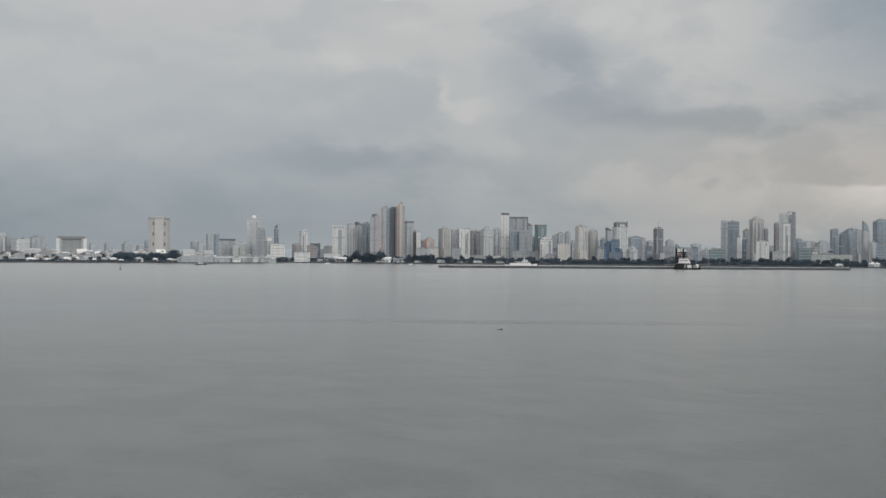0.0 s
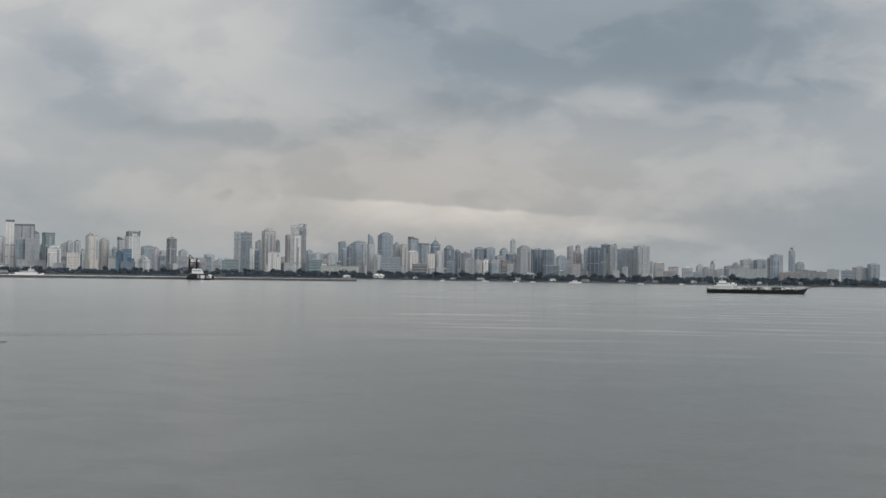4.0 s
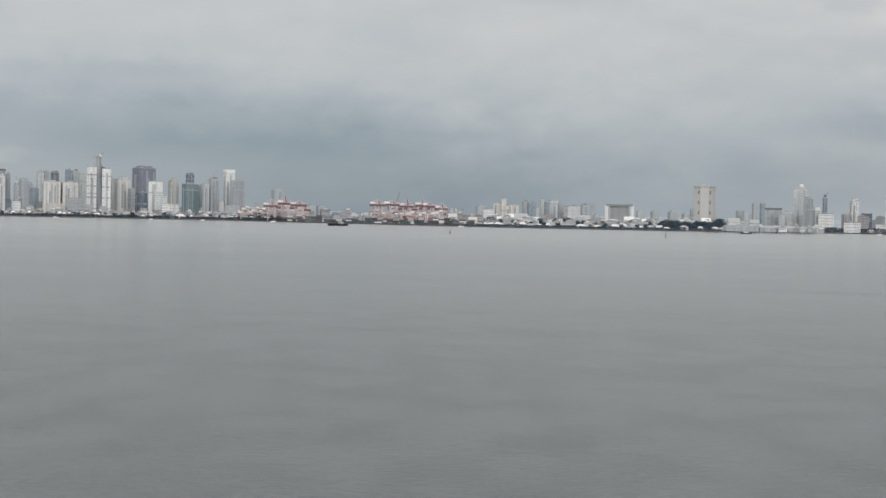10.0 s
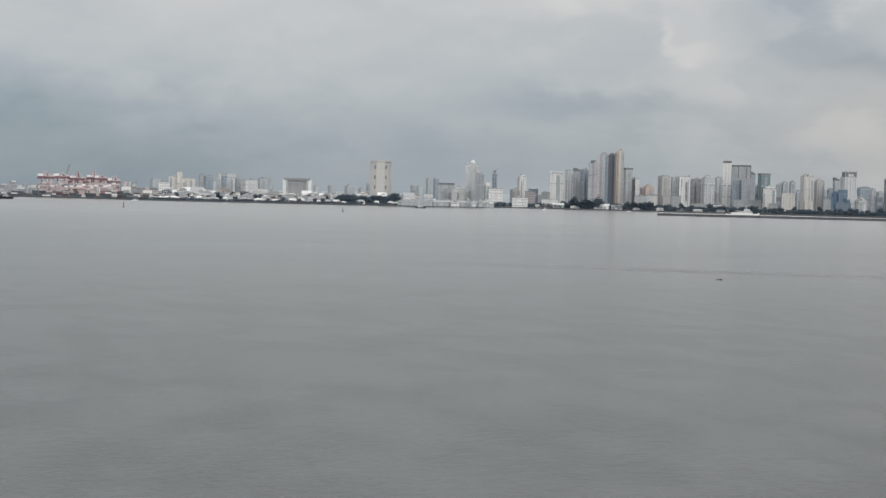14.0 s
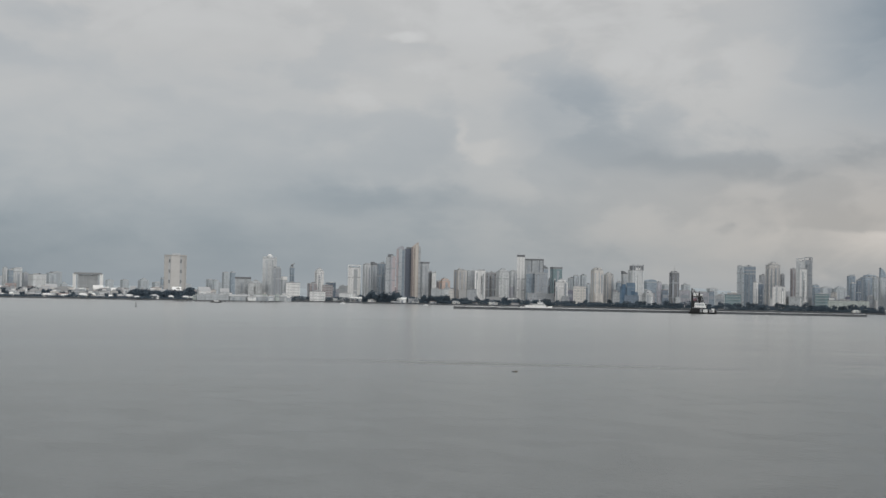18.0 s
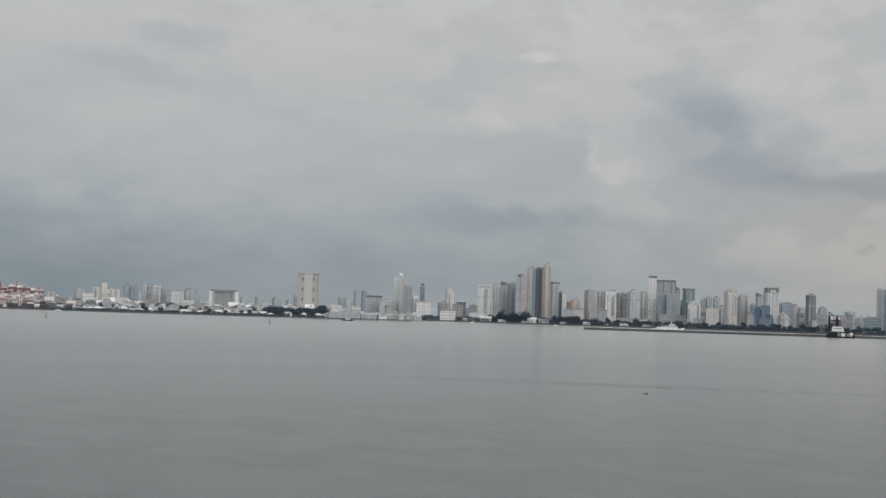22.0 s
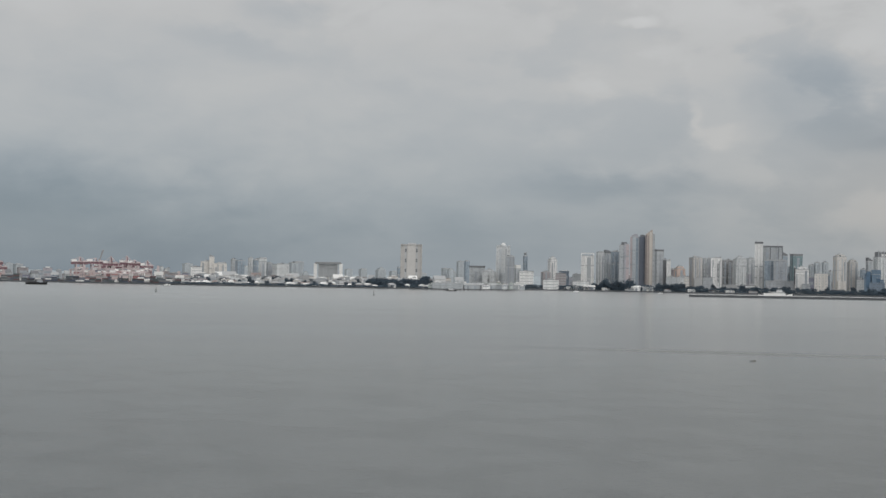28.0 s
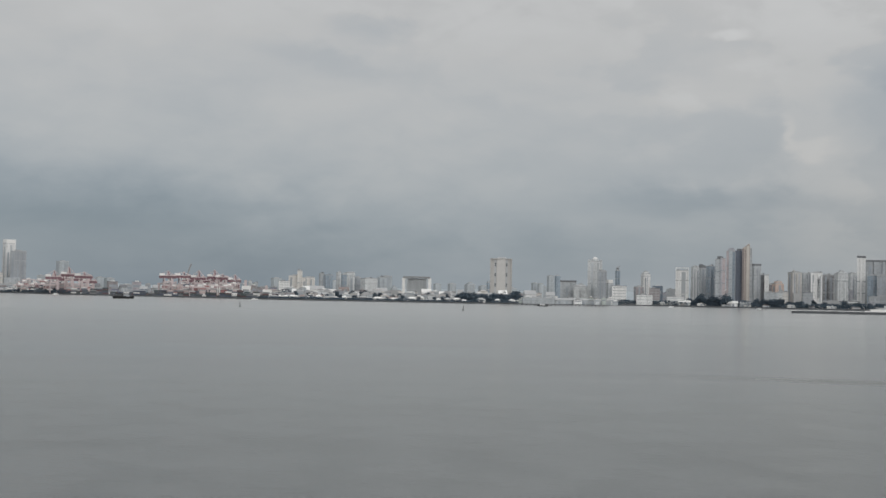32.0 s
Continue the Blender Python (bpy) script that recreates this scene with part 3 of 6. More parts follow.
# ---- buildings ----
def crown_on(root, kind, w, d, h, wall):
    """The roof structure of a tower of w by d metres whose walls end at h."""
    if kind == "cap":
        part("roof_cap", box(-w * 0.52, w * 0.52, -d * 0.52, d * 0.52, h, h + 4.5), CAP_DARK, root, "dark top storey")
    elif kind == "white":
        part("roof_cap", box(-w * 0.5, w * 0.5, -d * 0.51, d * 0.51, h, h + 9), CAP_WHITE, root, "bright white top storey")
    elif kind == "step":
        part("upper_block", box(-w * 0.34, w * 0.34, -d * 0.36, d * 0.36, h, h + 5), wall, root)
        part("plant_room", box(-w * 0.14, w * 0.18, -d * 0.2, d * 0.2, h + 5, h + 8), CONCRETE, root)
    elif kind == "mast":
        part("plant_room", box(-w * 0.3, w * 0.25, -d * 0.3, d * 0.3, h, h + 4), CAP_DARK, root)
        part("roof_mast", rod((0, 0, h + 4), (0, 0, h + 17), 0.5), STEEL_GREY, root)
    elif kind == "spire":
        part("spire", box(-w * 0.4, w * 0.4, -d * 0.4, d * 0.4, h, h + 11, (-w * 0.12, w * 0.12, -d * 0.12, d * 0.12)), wall, root)
        part("roof_mast", rod((0, 0, h + 11), (0, 0, h + 20), 0.6), STEEL_GREY, root)
    elif kind in ("dome", "curve"):
        n, pts = 12, []
        for k in range(n + 1):
            a = math.pi * k / n
            rise = min(w * 0.22, 8) * math.sin(a) if kind == "dome" else 9 * math.sin(a * 0.5) ** 0.7
            pts.append((w * 0.46 * math.cos(a), h + rise))
        if kind == "curve":
            pts = [(w * 0.46, h)] + [(-x, z) for x, z in reversed(pts)][1:] + [(-w * 0.46, h)]
            pts = [(w * 0.46, h), (w * 0.46, h + 9), (w * 0.2, h + 9.2), (-w * 0.1, h + 8), (-w * 0.32, h + 5), (-w * 0.46, h)]
        part("curved_roof", outline(pts, -d * 0.45, d * 0.45), wall if kind == "curve" else CAP_DARK if w < 14 else wall, root)
    elif kind == "ring":
        part("drum", rod((0, 0, h), (0, 0, h + 5), w * 0.26, 20), wall, root, "white round drum")
        bm = bmesh.new()
        bmesh.ops.create_uvsphere(bm, u_segments=20, v_segments=8, radius=w * 0.17)
        bmesh.ops.translate(bm, vec=(0, 0, h + 5), verts=bm.verts)
        part("dome", bm, CAP_WHITE, root, "white dome")
        for s in (-1, 1):
            part("corner_turret", box(s * w * 0.42 - 2, s * w * 0.42 + 2, -d * 0.45, -d * 0.45 + 4, h, h + 4), wall, root)
    elif kind == "derrick":
        part("crane_mast", box(-1, 1, -1, 1, h, h + 9), STEEL_GREY, root, "grey lattice mast of a tower crane")
        part("crane_jib", rod((-5, 0, h + 6), (8, 0, h + 12), 0.7), STEEL_GREY, root)
        part("crane_cab", box(-3, 2.4, -2, 2, h + 3, h + 7), CAP_DARK, root)
    elif kind == "frame":
        for s in (-1, 1):
            part("roof_post", box(s * w * 0.47 - 1, s * w * 0.47 + 1, -d * 0.5, -d * 0.5 + 3, h, h + 5), wall, root)
        part("roof_beam", box(-w * 0.5, w * 0.5, -d * 0.5, -d * 0.5 + 3, h + 5, h + 7), wall, root)
    elif kind == "slope":
        part("slanted_roof", outline([(-w * 0.5, h), (w * 0.5, h), (w * 0.5, h + 3), (-w * 0.3, h + 9), (-w * 0.5, h + 9)][::1], -d * 0.5, d * 0.5), CAP_DARK, root, "dark slanted roof")
    elif kind == "sail":
        pts = [(-w * 0.45, h), (w * 0.4, h), (w * 0.38, h + 8), (w * 0.2, h + 15), (-w * 0.1, h + 21), (-w * 0.42, h + 25)]
        part("sail_roof", outline(pts, -d * 0.3, d * 0.3), WALLS["bluegrey"], root, "blue-grey pointed sail-shaped top")
    elif kind == "posts":
        part("crown_block", box(-w * 0.42, w * 0.46, -d * 0.4, d * 0.4, h, h + 12), CAP_DARK, root, "dark crown block")
        for k in range(5):
            x = -w * 0.42 + w * 0.88 * k / 4
            part("crown_post", box(x - 0.9, x + 0.9, -d * 0.45, -d * 0.45 + 2, h, h + 15 - (k % 2) * 2), WALLS["grey"], root)
        part("crown_panel", box(-w * 0.16, w * 0.2, -d * 0.42, -d * 0.4, h + 2, h + 7), CAP_WHITE, root)
    elif kind == "beam":
        for x in (-0.49, -0.1, 0.3, 0.49):
            part("dark_pier", box(x * w - 1, x * w + 1, -d * 0.52, -d * 0.5, h * 0.45, h + 3), CAP_DARK, root)
        part("dark_beam", box(-w * 0.51, w * 0.51, -d * 0.53, d * 0.5, h, h + 4), CAP_DARK, root)
    else:
        part("plant_room", box(-w * 0.22, w * 0.2, -d * 0.25, d * 0.25, h, h + 3), CONCRETE, root)


CROWN_HEIGHT = {"cap": 4.5, "white": 9, "step": 8, "spire": 11, "dome": 7, "curve": 9, "frame": 7, "slope": 9, "beam": 4, "posts": 0, "": 2}


def high_rise(bearing, distance, width, height, wall, label, strips=1, bands=0, crown="", left=0.28, name="tower"):
    """A tower of that apparent width; left is the share of it that its left flank takes."""
    turn = 30 if left > 0 else 0
    w = width * (1 - left) / math.cos(radians(turn))
    d = width * left / math.sin(radians(turn)) if left > 0 else min(max(width * 0.7, 12), 24)
    root = thing(name, place(bearing, distance + d * 0.4, GROUND, turn), label, "tower")
    mat = WALLS[wall]
    strip = STRIP_PALE if wall in ("white", "cream", "pale", "green") else GLAZING
    h = height - CROWN_HEIGHT.get(crown, 0)
    part("body", box(-w / 2, w / 2, -d / 2, d / 2, -1, h), mat, root)
    part("parapet", joined(box(-w / 2 - 0.12, w / 2 + 0.12, -d / 2 - 0.12, -d / 2 + 0.5, h - 0.6, h + 0.8), box(-w / 2 - 0.12, -w / 2 + 0.5, -d / 2 + 0.5, d / 2, h - 0.6, h + 0.8)), CONCRETE, root)
    rng = random.Random(int(bearing * 100))
    for k in range(strips):
        x = -w / 2 + w * (k + 0.5 + rng.uniform(-0.16, 0.16)) / strips
        half = max(0.7, w * rng.uniform(0.08, 0.16) / strips)
        foot, head = h * rng.uniform(0.03, 0.12), h * rng.uniform(0.9, 0.975)
        if rng.random() < 0.45:
            gap = h * rng.uniform(0.45, 0.8)
            part("window_strip", box(x - half, x + half, -d / 2 - 0.35, -d / 2 + 0.3, gap + h * 0.02, head), strip, root)
            head = gap
        part("window_strip", box(x - half, x + half, -d / 2 - 0.35, -d / 2 + 0.3, foot, head), strip, root)
    if left > 0 and strips:
        half, y = max(0.7, d * rng.uniform(0.08, 0.18)), d * rng.uniform(-0.15, 0.15)
        part("window_strip", box(-w / 2 - 0.35, -w / 2 + 0.3, y - half, y + half, h * 0.05, h * rng.uniform(0.85, 0.95)), strip, root)
    for k in range(bands):
        z = h * (k + 0.7) / (bands + 0.4)
        part("floor_band", box(-w / 2 - 0.4, w / 2 + 0.4, -d / 2 - 0.5, d / 2, z - 1.2, z + 1.2), WALLS["grey"], root)
    if distance < 3900:
        # balconies, service floors and roof clutter differ from tower to tower
        for k in range(rng.choice((1, 2, 2, 3)) if w > 9 else 1):
            x, half = w * rng.uniform(-0.42, 0.42), min(w * 0.08, rng.uniform(0.9, 2.2))
            part("bay_front", box(x - half, x + half, -d / 2 - 1.3, -d / 2 - 0.4, h * rng.uniform(0.04, 0.3), h * rng.uniform(0.7, 0.96)), rng.choice((mat, mat, GLAZING)), root)
        for k in range(rng.choice((0, 1, 1, 2))):
            z = h * rng.uniform(0.3, 0.95)
            part("service_floor", box(-w / 2 - 0.25, w / 2 + 0.25, -d / 2 - 0.45, d / 2 - 0.2, z - 1.0, z + 1.0), rng.choice((CONCRETE, mat, PANE)), root)
        roof = h + 0.3
        for k in range(rng.choice((1, 2, 3))):
            x, half, tall = w * rng.uniform(-0.36, 0.36), rng.uniform(0.9, 0.2 * min(w, 14)), rng.uniform(1.5, 4.0)
            part(rng.choice(("water_tank", "stair_house", "lift_house")), box(x - half, x + half, -d * 0.42, d * rng.uniform(-0.2, 0.1), roof, roof + tall), rng.choice((CONCRETE, RENDER_SOFT, CAP_DARK, mat)), root)
        if rng.random() < 0.3:
            x = w * rng.uniform(-0.3, 0.3)
            part("antenna", rod((x, 0, h), (x, 0, h + rng.uniform(6, 11)), 0.25, 5), STEEL_GREY, root)
        if rng.random() < 0.6:
            x, half = w * rng.uniform(-0.4, 0.4), w * rng.uniform(0.3, 0.55)
            part("podium", box(x - half, x + half, -d / 2 - rng.uniform(4, 8), -d / 2 - 0.5, -1, rng.uniform(9, 0.3 * h + 9)), rng.choice((mat, WALLS["grey"], WALLS["lgrey"], RENDER_SOFT)), root)
    crown_on(root, crown, w, d, h, mat)
    return root


def block(bearing, distance, width, height, wall, label, bays=0, name="building"):
    """A low flat-roofed building with a plinth, a roof edge and window bays."""
    d = min(max(width * 0.5, 10), 30)
    root = thing(name, place(bearing, distance + d / 2, GROUND, random.uniform(-6, 6)), label, "building")
    h = height
    part("body", box(-width / 2, width / 2, -d / 2, d / 2, -1, h), WALLS[wall], root)
    part("roof", box(-width / 2 - 0.5, width / 2 + 0.5, -d / 2 - 0.5, d / 2, h, h + 0.9), random.choice((CONCRETE, ROOF_GREY, CAP_DARK)), root)
    part("plant_room", box(-width * 0.2, width * 0.05, -2, 3, h + 0.9, h + 3.2), CONCRETE, root)
    if bays:
        rows, cols = max(2, int(h / 6)), max(3, int(width / 7))
        for j in range(rows):
            for i in range(cols):
                x, z = -width / 2 + width * (i + 0.5) / cols, h * (j + 0.6) / (rows + 0.2)
                part("window", box(x - 1.4, x + 1.4, -d / 2 - 0.15, -d / 2 + 0.3, z - 1.1, z + 1.1), PANE, root)
    else:
        for k in range(max(1, int(h / 6))):
            z = h * (k + 0.5) / max(1, int(h / 6))
            part("window_band", box(-width * 0.46, width * 0.46, -d / 2 - 0.15, -d / 2 + 0.3, z - 0.55, z + 0.55), PANE, root)
    return root


def shed(bearing, distance, width, height, wall, label, deep=24, roof=None, name="warehouse"):
    """A gable-roofed shed with a wide door."""
    root = thing(name, place(bearing, distance + deep / 2, GROUND, random.uniform(-8, 8)), label, "warehouse")
    e = height * 0.68
    part("wall", box(-width / 2, width / 2, -deep / 2, deep / 2, -1, e), WALLS[wall], root)
    ridge = [(-width / 2 - 1, -deep / 2 - 1, e), (width / 2 + 1, -deep / 2 - 1, e), (width / 2 + 1, deep / 2 + 1, e), (-width / 2 - 1, deep / 2 + 1, e), (-width / 2 - 0.5, 0, height), (width / 2 + 0.5, 0, height)]
    part("roof", (ridge, [(0, 1, 5, 4), (2, 3, 4, 5), (1, 2, 5), (3, 0, 4), (3, 2, 1, 0)]), roof or random.choice((CAP_WHITE, ROOF_GREY, CAP_WHITE, ROOF_RUST)), root)
    for s in (-0.25, 0.22):
        part("door", box(width * s - 2.2, width * s + 2.2, -deep / 2 - 0.12, -deep / 2 + 0.2, -0.5, e * 0.7), GLAZING, root)
    return root


def vault(bearing, distance, width, height, wall, label):
    """A hall under a barrel roof."""
    d = 40
    root = thing("hall", place(bearing, distance + d / 2, GROUND), label, "hall")
    e = height * 0.5
    part("wall", box(-width / 2, width / 2, -d / 2, d / 2, -1, e), WALLS[wall], root)
    pts = [(width * 0.5 * math.cos(math.pi * k / 16), e + (height - e) * math.sin(math.pi * k / 16)) for k in range(17)]
    part("vaulted_roof", outline(pts, -d / 2 - 0.5, d / 2), ROOF_GREY, root)
    for k in range(7):
        x = -width * 0.42 + width * 0.14 * k
        part("window", box(x - width * 0.05, x + width * 0.05, -d / 2 - 0.15, -d / 2 + 0.3, e * 0.25, e * 0.85), GLAZING, root)



# ---- landmarks ----
def pillared_hall(bearing, distance, width, height, wall, label):
    """A broad public building: white end pylons, a dark roof slab and a glazed grid between them."""
    root = thing("grand_building", place(bearing, distance + 15, GROUND), label, "building")
    w, h = width / 2, height
    for s in (-1, 1):
        part("end_pylon", box(s * w - 3.5, s * w + 3.5, -15, 15, -1, h - 3), PYLON, root, "white end pylon")
        part("end_pylon", box(s * (w - 7) - 1.5, s * (w - 7) + 1.5, -14, 10, -1, h - 4), WALLS["lgrey"], root)
    part("roof_slab", box(-w - 1, w + 1, -16, 15, h - 3.6, h), STEEL_GREY, root, "dark grey overhanging roof slab")
    part("glazed_wall", box(-w + 8, w - 8, -10, 12, 5, h - 4.5), PANE, root)
    for k in range(13):
        x = -w + 9 + (2 * w - 18) * k / 12
        part("mullion", box(x - 0.5, x + 0.5, -11, -10, 6, h - 4.5), CONCRETE, root)
    for k in range(6):
        z = 7 + (h - 13) * k / 5
        part("transom", box(-w + 8, w - 8, -11.3, -10, z - 0.35, z + 0.35), CONCRETE, root)
    part("podium", box(-w - 4, w + 4, -17, 14, -1, 5), WALLS["white"], root)
    part("entrance_canopy", box(-8, 8, -22, -17, 3.4, 4.2), CAP_WHITE, root)


def pier_tower(bearing, distance, width, height, wall, label):
    """A broad beige tower with corner piers and two columns of dark windows."""
    root = thing("tower", place(bearing, distance + 12, GROUND), label, "tower")
    w, h = width / 2, height
    part("body", box(-w + 1.5, w - 1.5, -11, 11, -1, h - 4), WALLS["plain"], root)
    for x in (-1, 1):
        part("corner_pier", box(x * w - 1.8, x * w + 1.8, -12.5, 12, -1, h - 2), WALLS["beige"], root)
    part("middle_pier", box(-w * 0.42, w * 0.42, -12.2, -11, -1, h - 3), WALLS["plain"], root)
    part("roof_beam", box(-w - 2, w + 2, -13, 12, h - 4, h - 1.5), WALLS["beige"], root)
    part("plant_room", box(-w * 0.35, w * 0.45, -5, 6, h - 1.5, h + 2), CONCRETE, root)
    for x in (-0.55, 0.55):
        part("recess", box(x * w - 2.6, x * w + 2.2, -11.25, -10.8, 2, h - 5), CONCRETE, root, "grey recessed window bay")
        for k in range(4):
            z = h * (0.14 + 0.235 * k)
            part("window", box(x * w - 1.9, x * w + 1.5, -11.5, -10.6, z - 4.2, z - 0.4), WINDOW_DARK, root)
            part("window", box(x * w - 1.9, x * w + 1.5, -11.5, -10.6, z + 0.4, z + 3.4), WINDOW_DARK, root)
    part("podium", box(-w - 10, w + 14, -16, 12, -1, 7), WALLS["pale"], root)


def blade_tower(bearing, distance, width, height, wall, label):
    """The tallest tower: a dark slate slab and a tan and cream blade with a slanted top."""
    root = thing("tower", place(bearing, distance + 14, GROUND), label, "tower")
    w, h = width, height
    part("dark_slab", box(-w * 0.5, -w * 0.09, -9, 12, -1, h * 0.885), WALLS["slate"], root, "dark slate slab")
    part("slab_edge", box(-w * 0.5 - 0.3, -w * 0.46, -9.4, 12, 2, h * 0.87), WALLS["grey"], root)
    part("slab_roof", box(-w * 0.4, -w * 0.12, -7, 10, h * 0.885, h * 0.915), CAP_DARK, root)
    pts = [(-w * 0.09, -1), (w * 0.34, -1), (w * 0.34, h), (w * 0.25, h * 0.99), (-w * 0.09, h * 0.915)]
    part("blade", outline(pts, -13, 12), BLADE_TAN, root, "tan blade with a slanted top")
    part("shaded_return", box(-w * 0.09 - 0.2, w * 0.02, -13.3, -12.9, 2, h * 0.915), BLADE_BROWN, root, "brown glazed strip")
    part("light_rib", box(w * 0.17, w * 0.3, -13.7, -12.9, 4, h * 0.96), CAP_CREAM, root, "cream rib")
    part("window_strip", box(w * 0.08, w * 0.105, -13.4, -12.9, 4, h * 0.9), BLADE_BROWN, root)
    part("grey_wing", box(w * 0.34, w * 0.5, -8, 12, -1, h * 0.93, (w * 0.34, w * 0.47, -8, 12)), WALLS["lgrey"], root)
    for k in range(5):
        z = h * (0.15 + 0.17 * k)
        part("floor_band", box(w * 0.34, w * 0.48, -8.4, -8, z - 1, z + 1), WALLS["grey"], root)
    part("podium", box(-w * 0.8, w * 0.9, -16, 12, -1, 9), WALLS["white"], root)


def banded_tower(bearing, distance, width, height, bands, label, rounded=False):
    """A tower whose front is made of upright bands: (share of the width, wall, how far it steps back)."""
    root = thing("tower", place(bearing, distance + 12, GROUND), label, "tower")
    x = -width / 2
    for share, wall, back in bands:
        x1, h = x + share * width, height - back * 1.2
        part("facade_band", box(x, x1, -11 + back, 11, -1, h), wall, root)
        part("roof_edge", box(x - 0.1, x1 + 0.1, -11.3 + back, -9 + back, h, h + 1.2), CONCRETE, root)
        for k in range(3):
            z = h * (0.22 + 0.26 * k)
            part("service_floor", box(x, x1, -11.3 + back, -10.5 + back, z - 0.9, z + 0.9), GLAZING, root)
        x = x1
    part("plant_room", box(-width * 0.3, width * 0.25, -4, 6, height - 3, height + 4), CAP_DARK, root)
    if rounded:
        pts = [(width * 0.45, height - 2), (width * 0.45, height + 4), (width * 0.2, height + 7), (-width * 0.15, height + 6), (-width * 0.4, height + 2), (-width * 0.45, height - 2)]
        part("curved_roof", outline(pts, -9, 9), WALLS["lilac"], root)


def netted_tower(bearing, distance, width, height, wall, label):
    """A building site wrapped in blue netting, stepped at the top."""
    root = thing("building_site", place(bearing, distance + 12, GROUND), label, "building site")
    w, h = width, height
    part("netted_core", box(-w * 0.15, w * 0.35, -10, 10, -1, h), WALLS["net"], root, "blue building net")
    part("netted_wing", box(-w * 0.5, -w * 0.15, -8, 9, -1, h * 0.85), WALLS["net"], root)
    part("netted_wing", box(w * 0.35, w * 0.5, -8, 9, -1, h * 0.62), WALLS["net"], root)
    part("lower_block", box(-w * 0.25, w * 0.55, -14, -8.5, -1, h * 0.5), WALLS["dkblue"], root)
    for k, (x, wide, z0, z1) in enumerate(((-0.42, 0.2, 0.1, 0.7), (-0.3, 0.22, 0.3, 0.93), (0.0, 0.24, 0.2, 0.8), (0.22, 0.2, 0.05, 0.66), (0.44, 0.16, 0.1, 0.5))):
        part("hanging_net", box(w * (x - wide / 2), w * (x + wide / 2), -12 - 0.3 * k, -10.5, h * z0, h * z1), NET_DEEP if k % 2 else WALLS["net"], root)
    for k in range(5):
        x = -w * 0.13 + w * 0.11 * k
        part("column_stub", box(x - 0.5, x + 0.5, -9, -8, h, h + 3.5), CONCRETE, root)
    for k in range(6):
        z = h * (0.12 + 0.14 * k)
        part("slab_edge", box(-w * 0.15, w * 0.352, -10.3, -10, z - 0.3, z + 0.3), CONCRETE, root)


def tower_crane(bearing, distance, width, height, wall, label, base=40):
    root = thing("tower_crane", place(bearing, distance, GROUND), label, "crane")
    part("mast", box(-1.3, 1.3, -1.3, 1.3, base, height - 3), STEEL_GREY, root)
    part("jib", rod((-width * 0.35, 0, height - 6), (width * 0.6, 0, height), 0.9), STEEL_GREY, root)
    part("counterweight", box(-width * 0.45, -width * 0.28, -2, 2, height - 12, height - 5), CONCRETE, root)
    part("cab", box(-2.2, 2.2, -2.4, 2.4, height - 10, height - 4), CAP_WHITE, root)


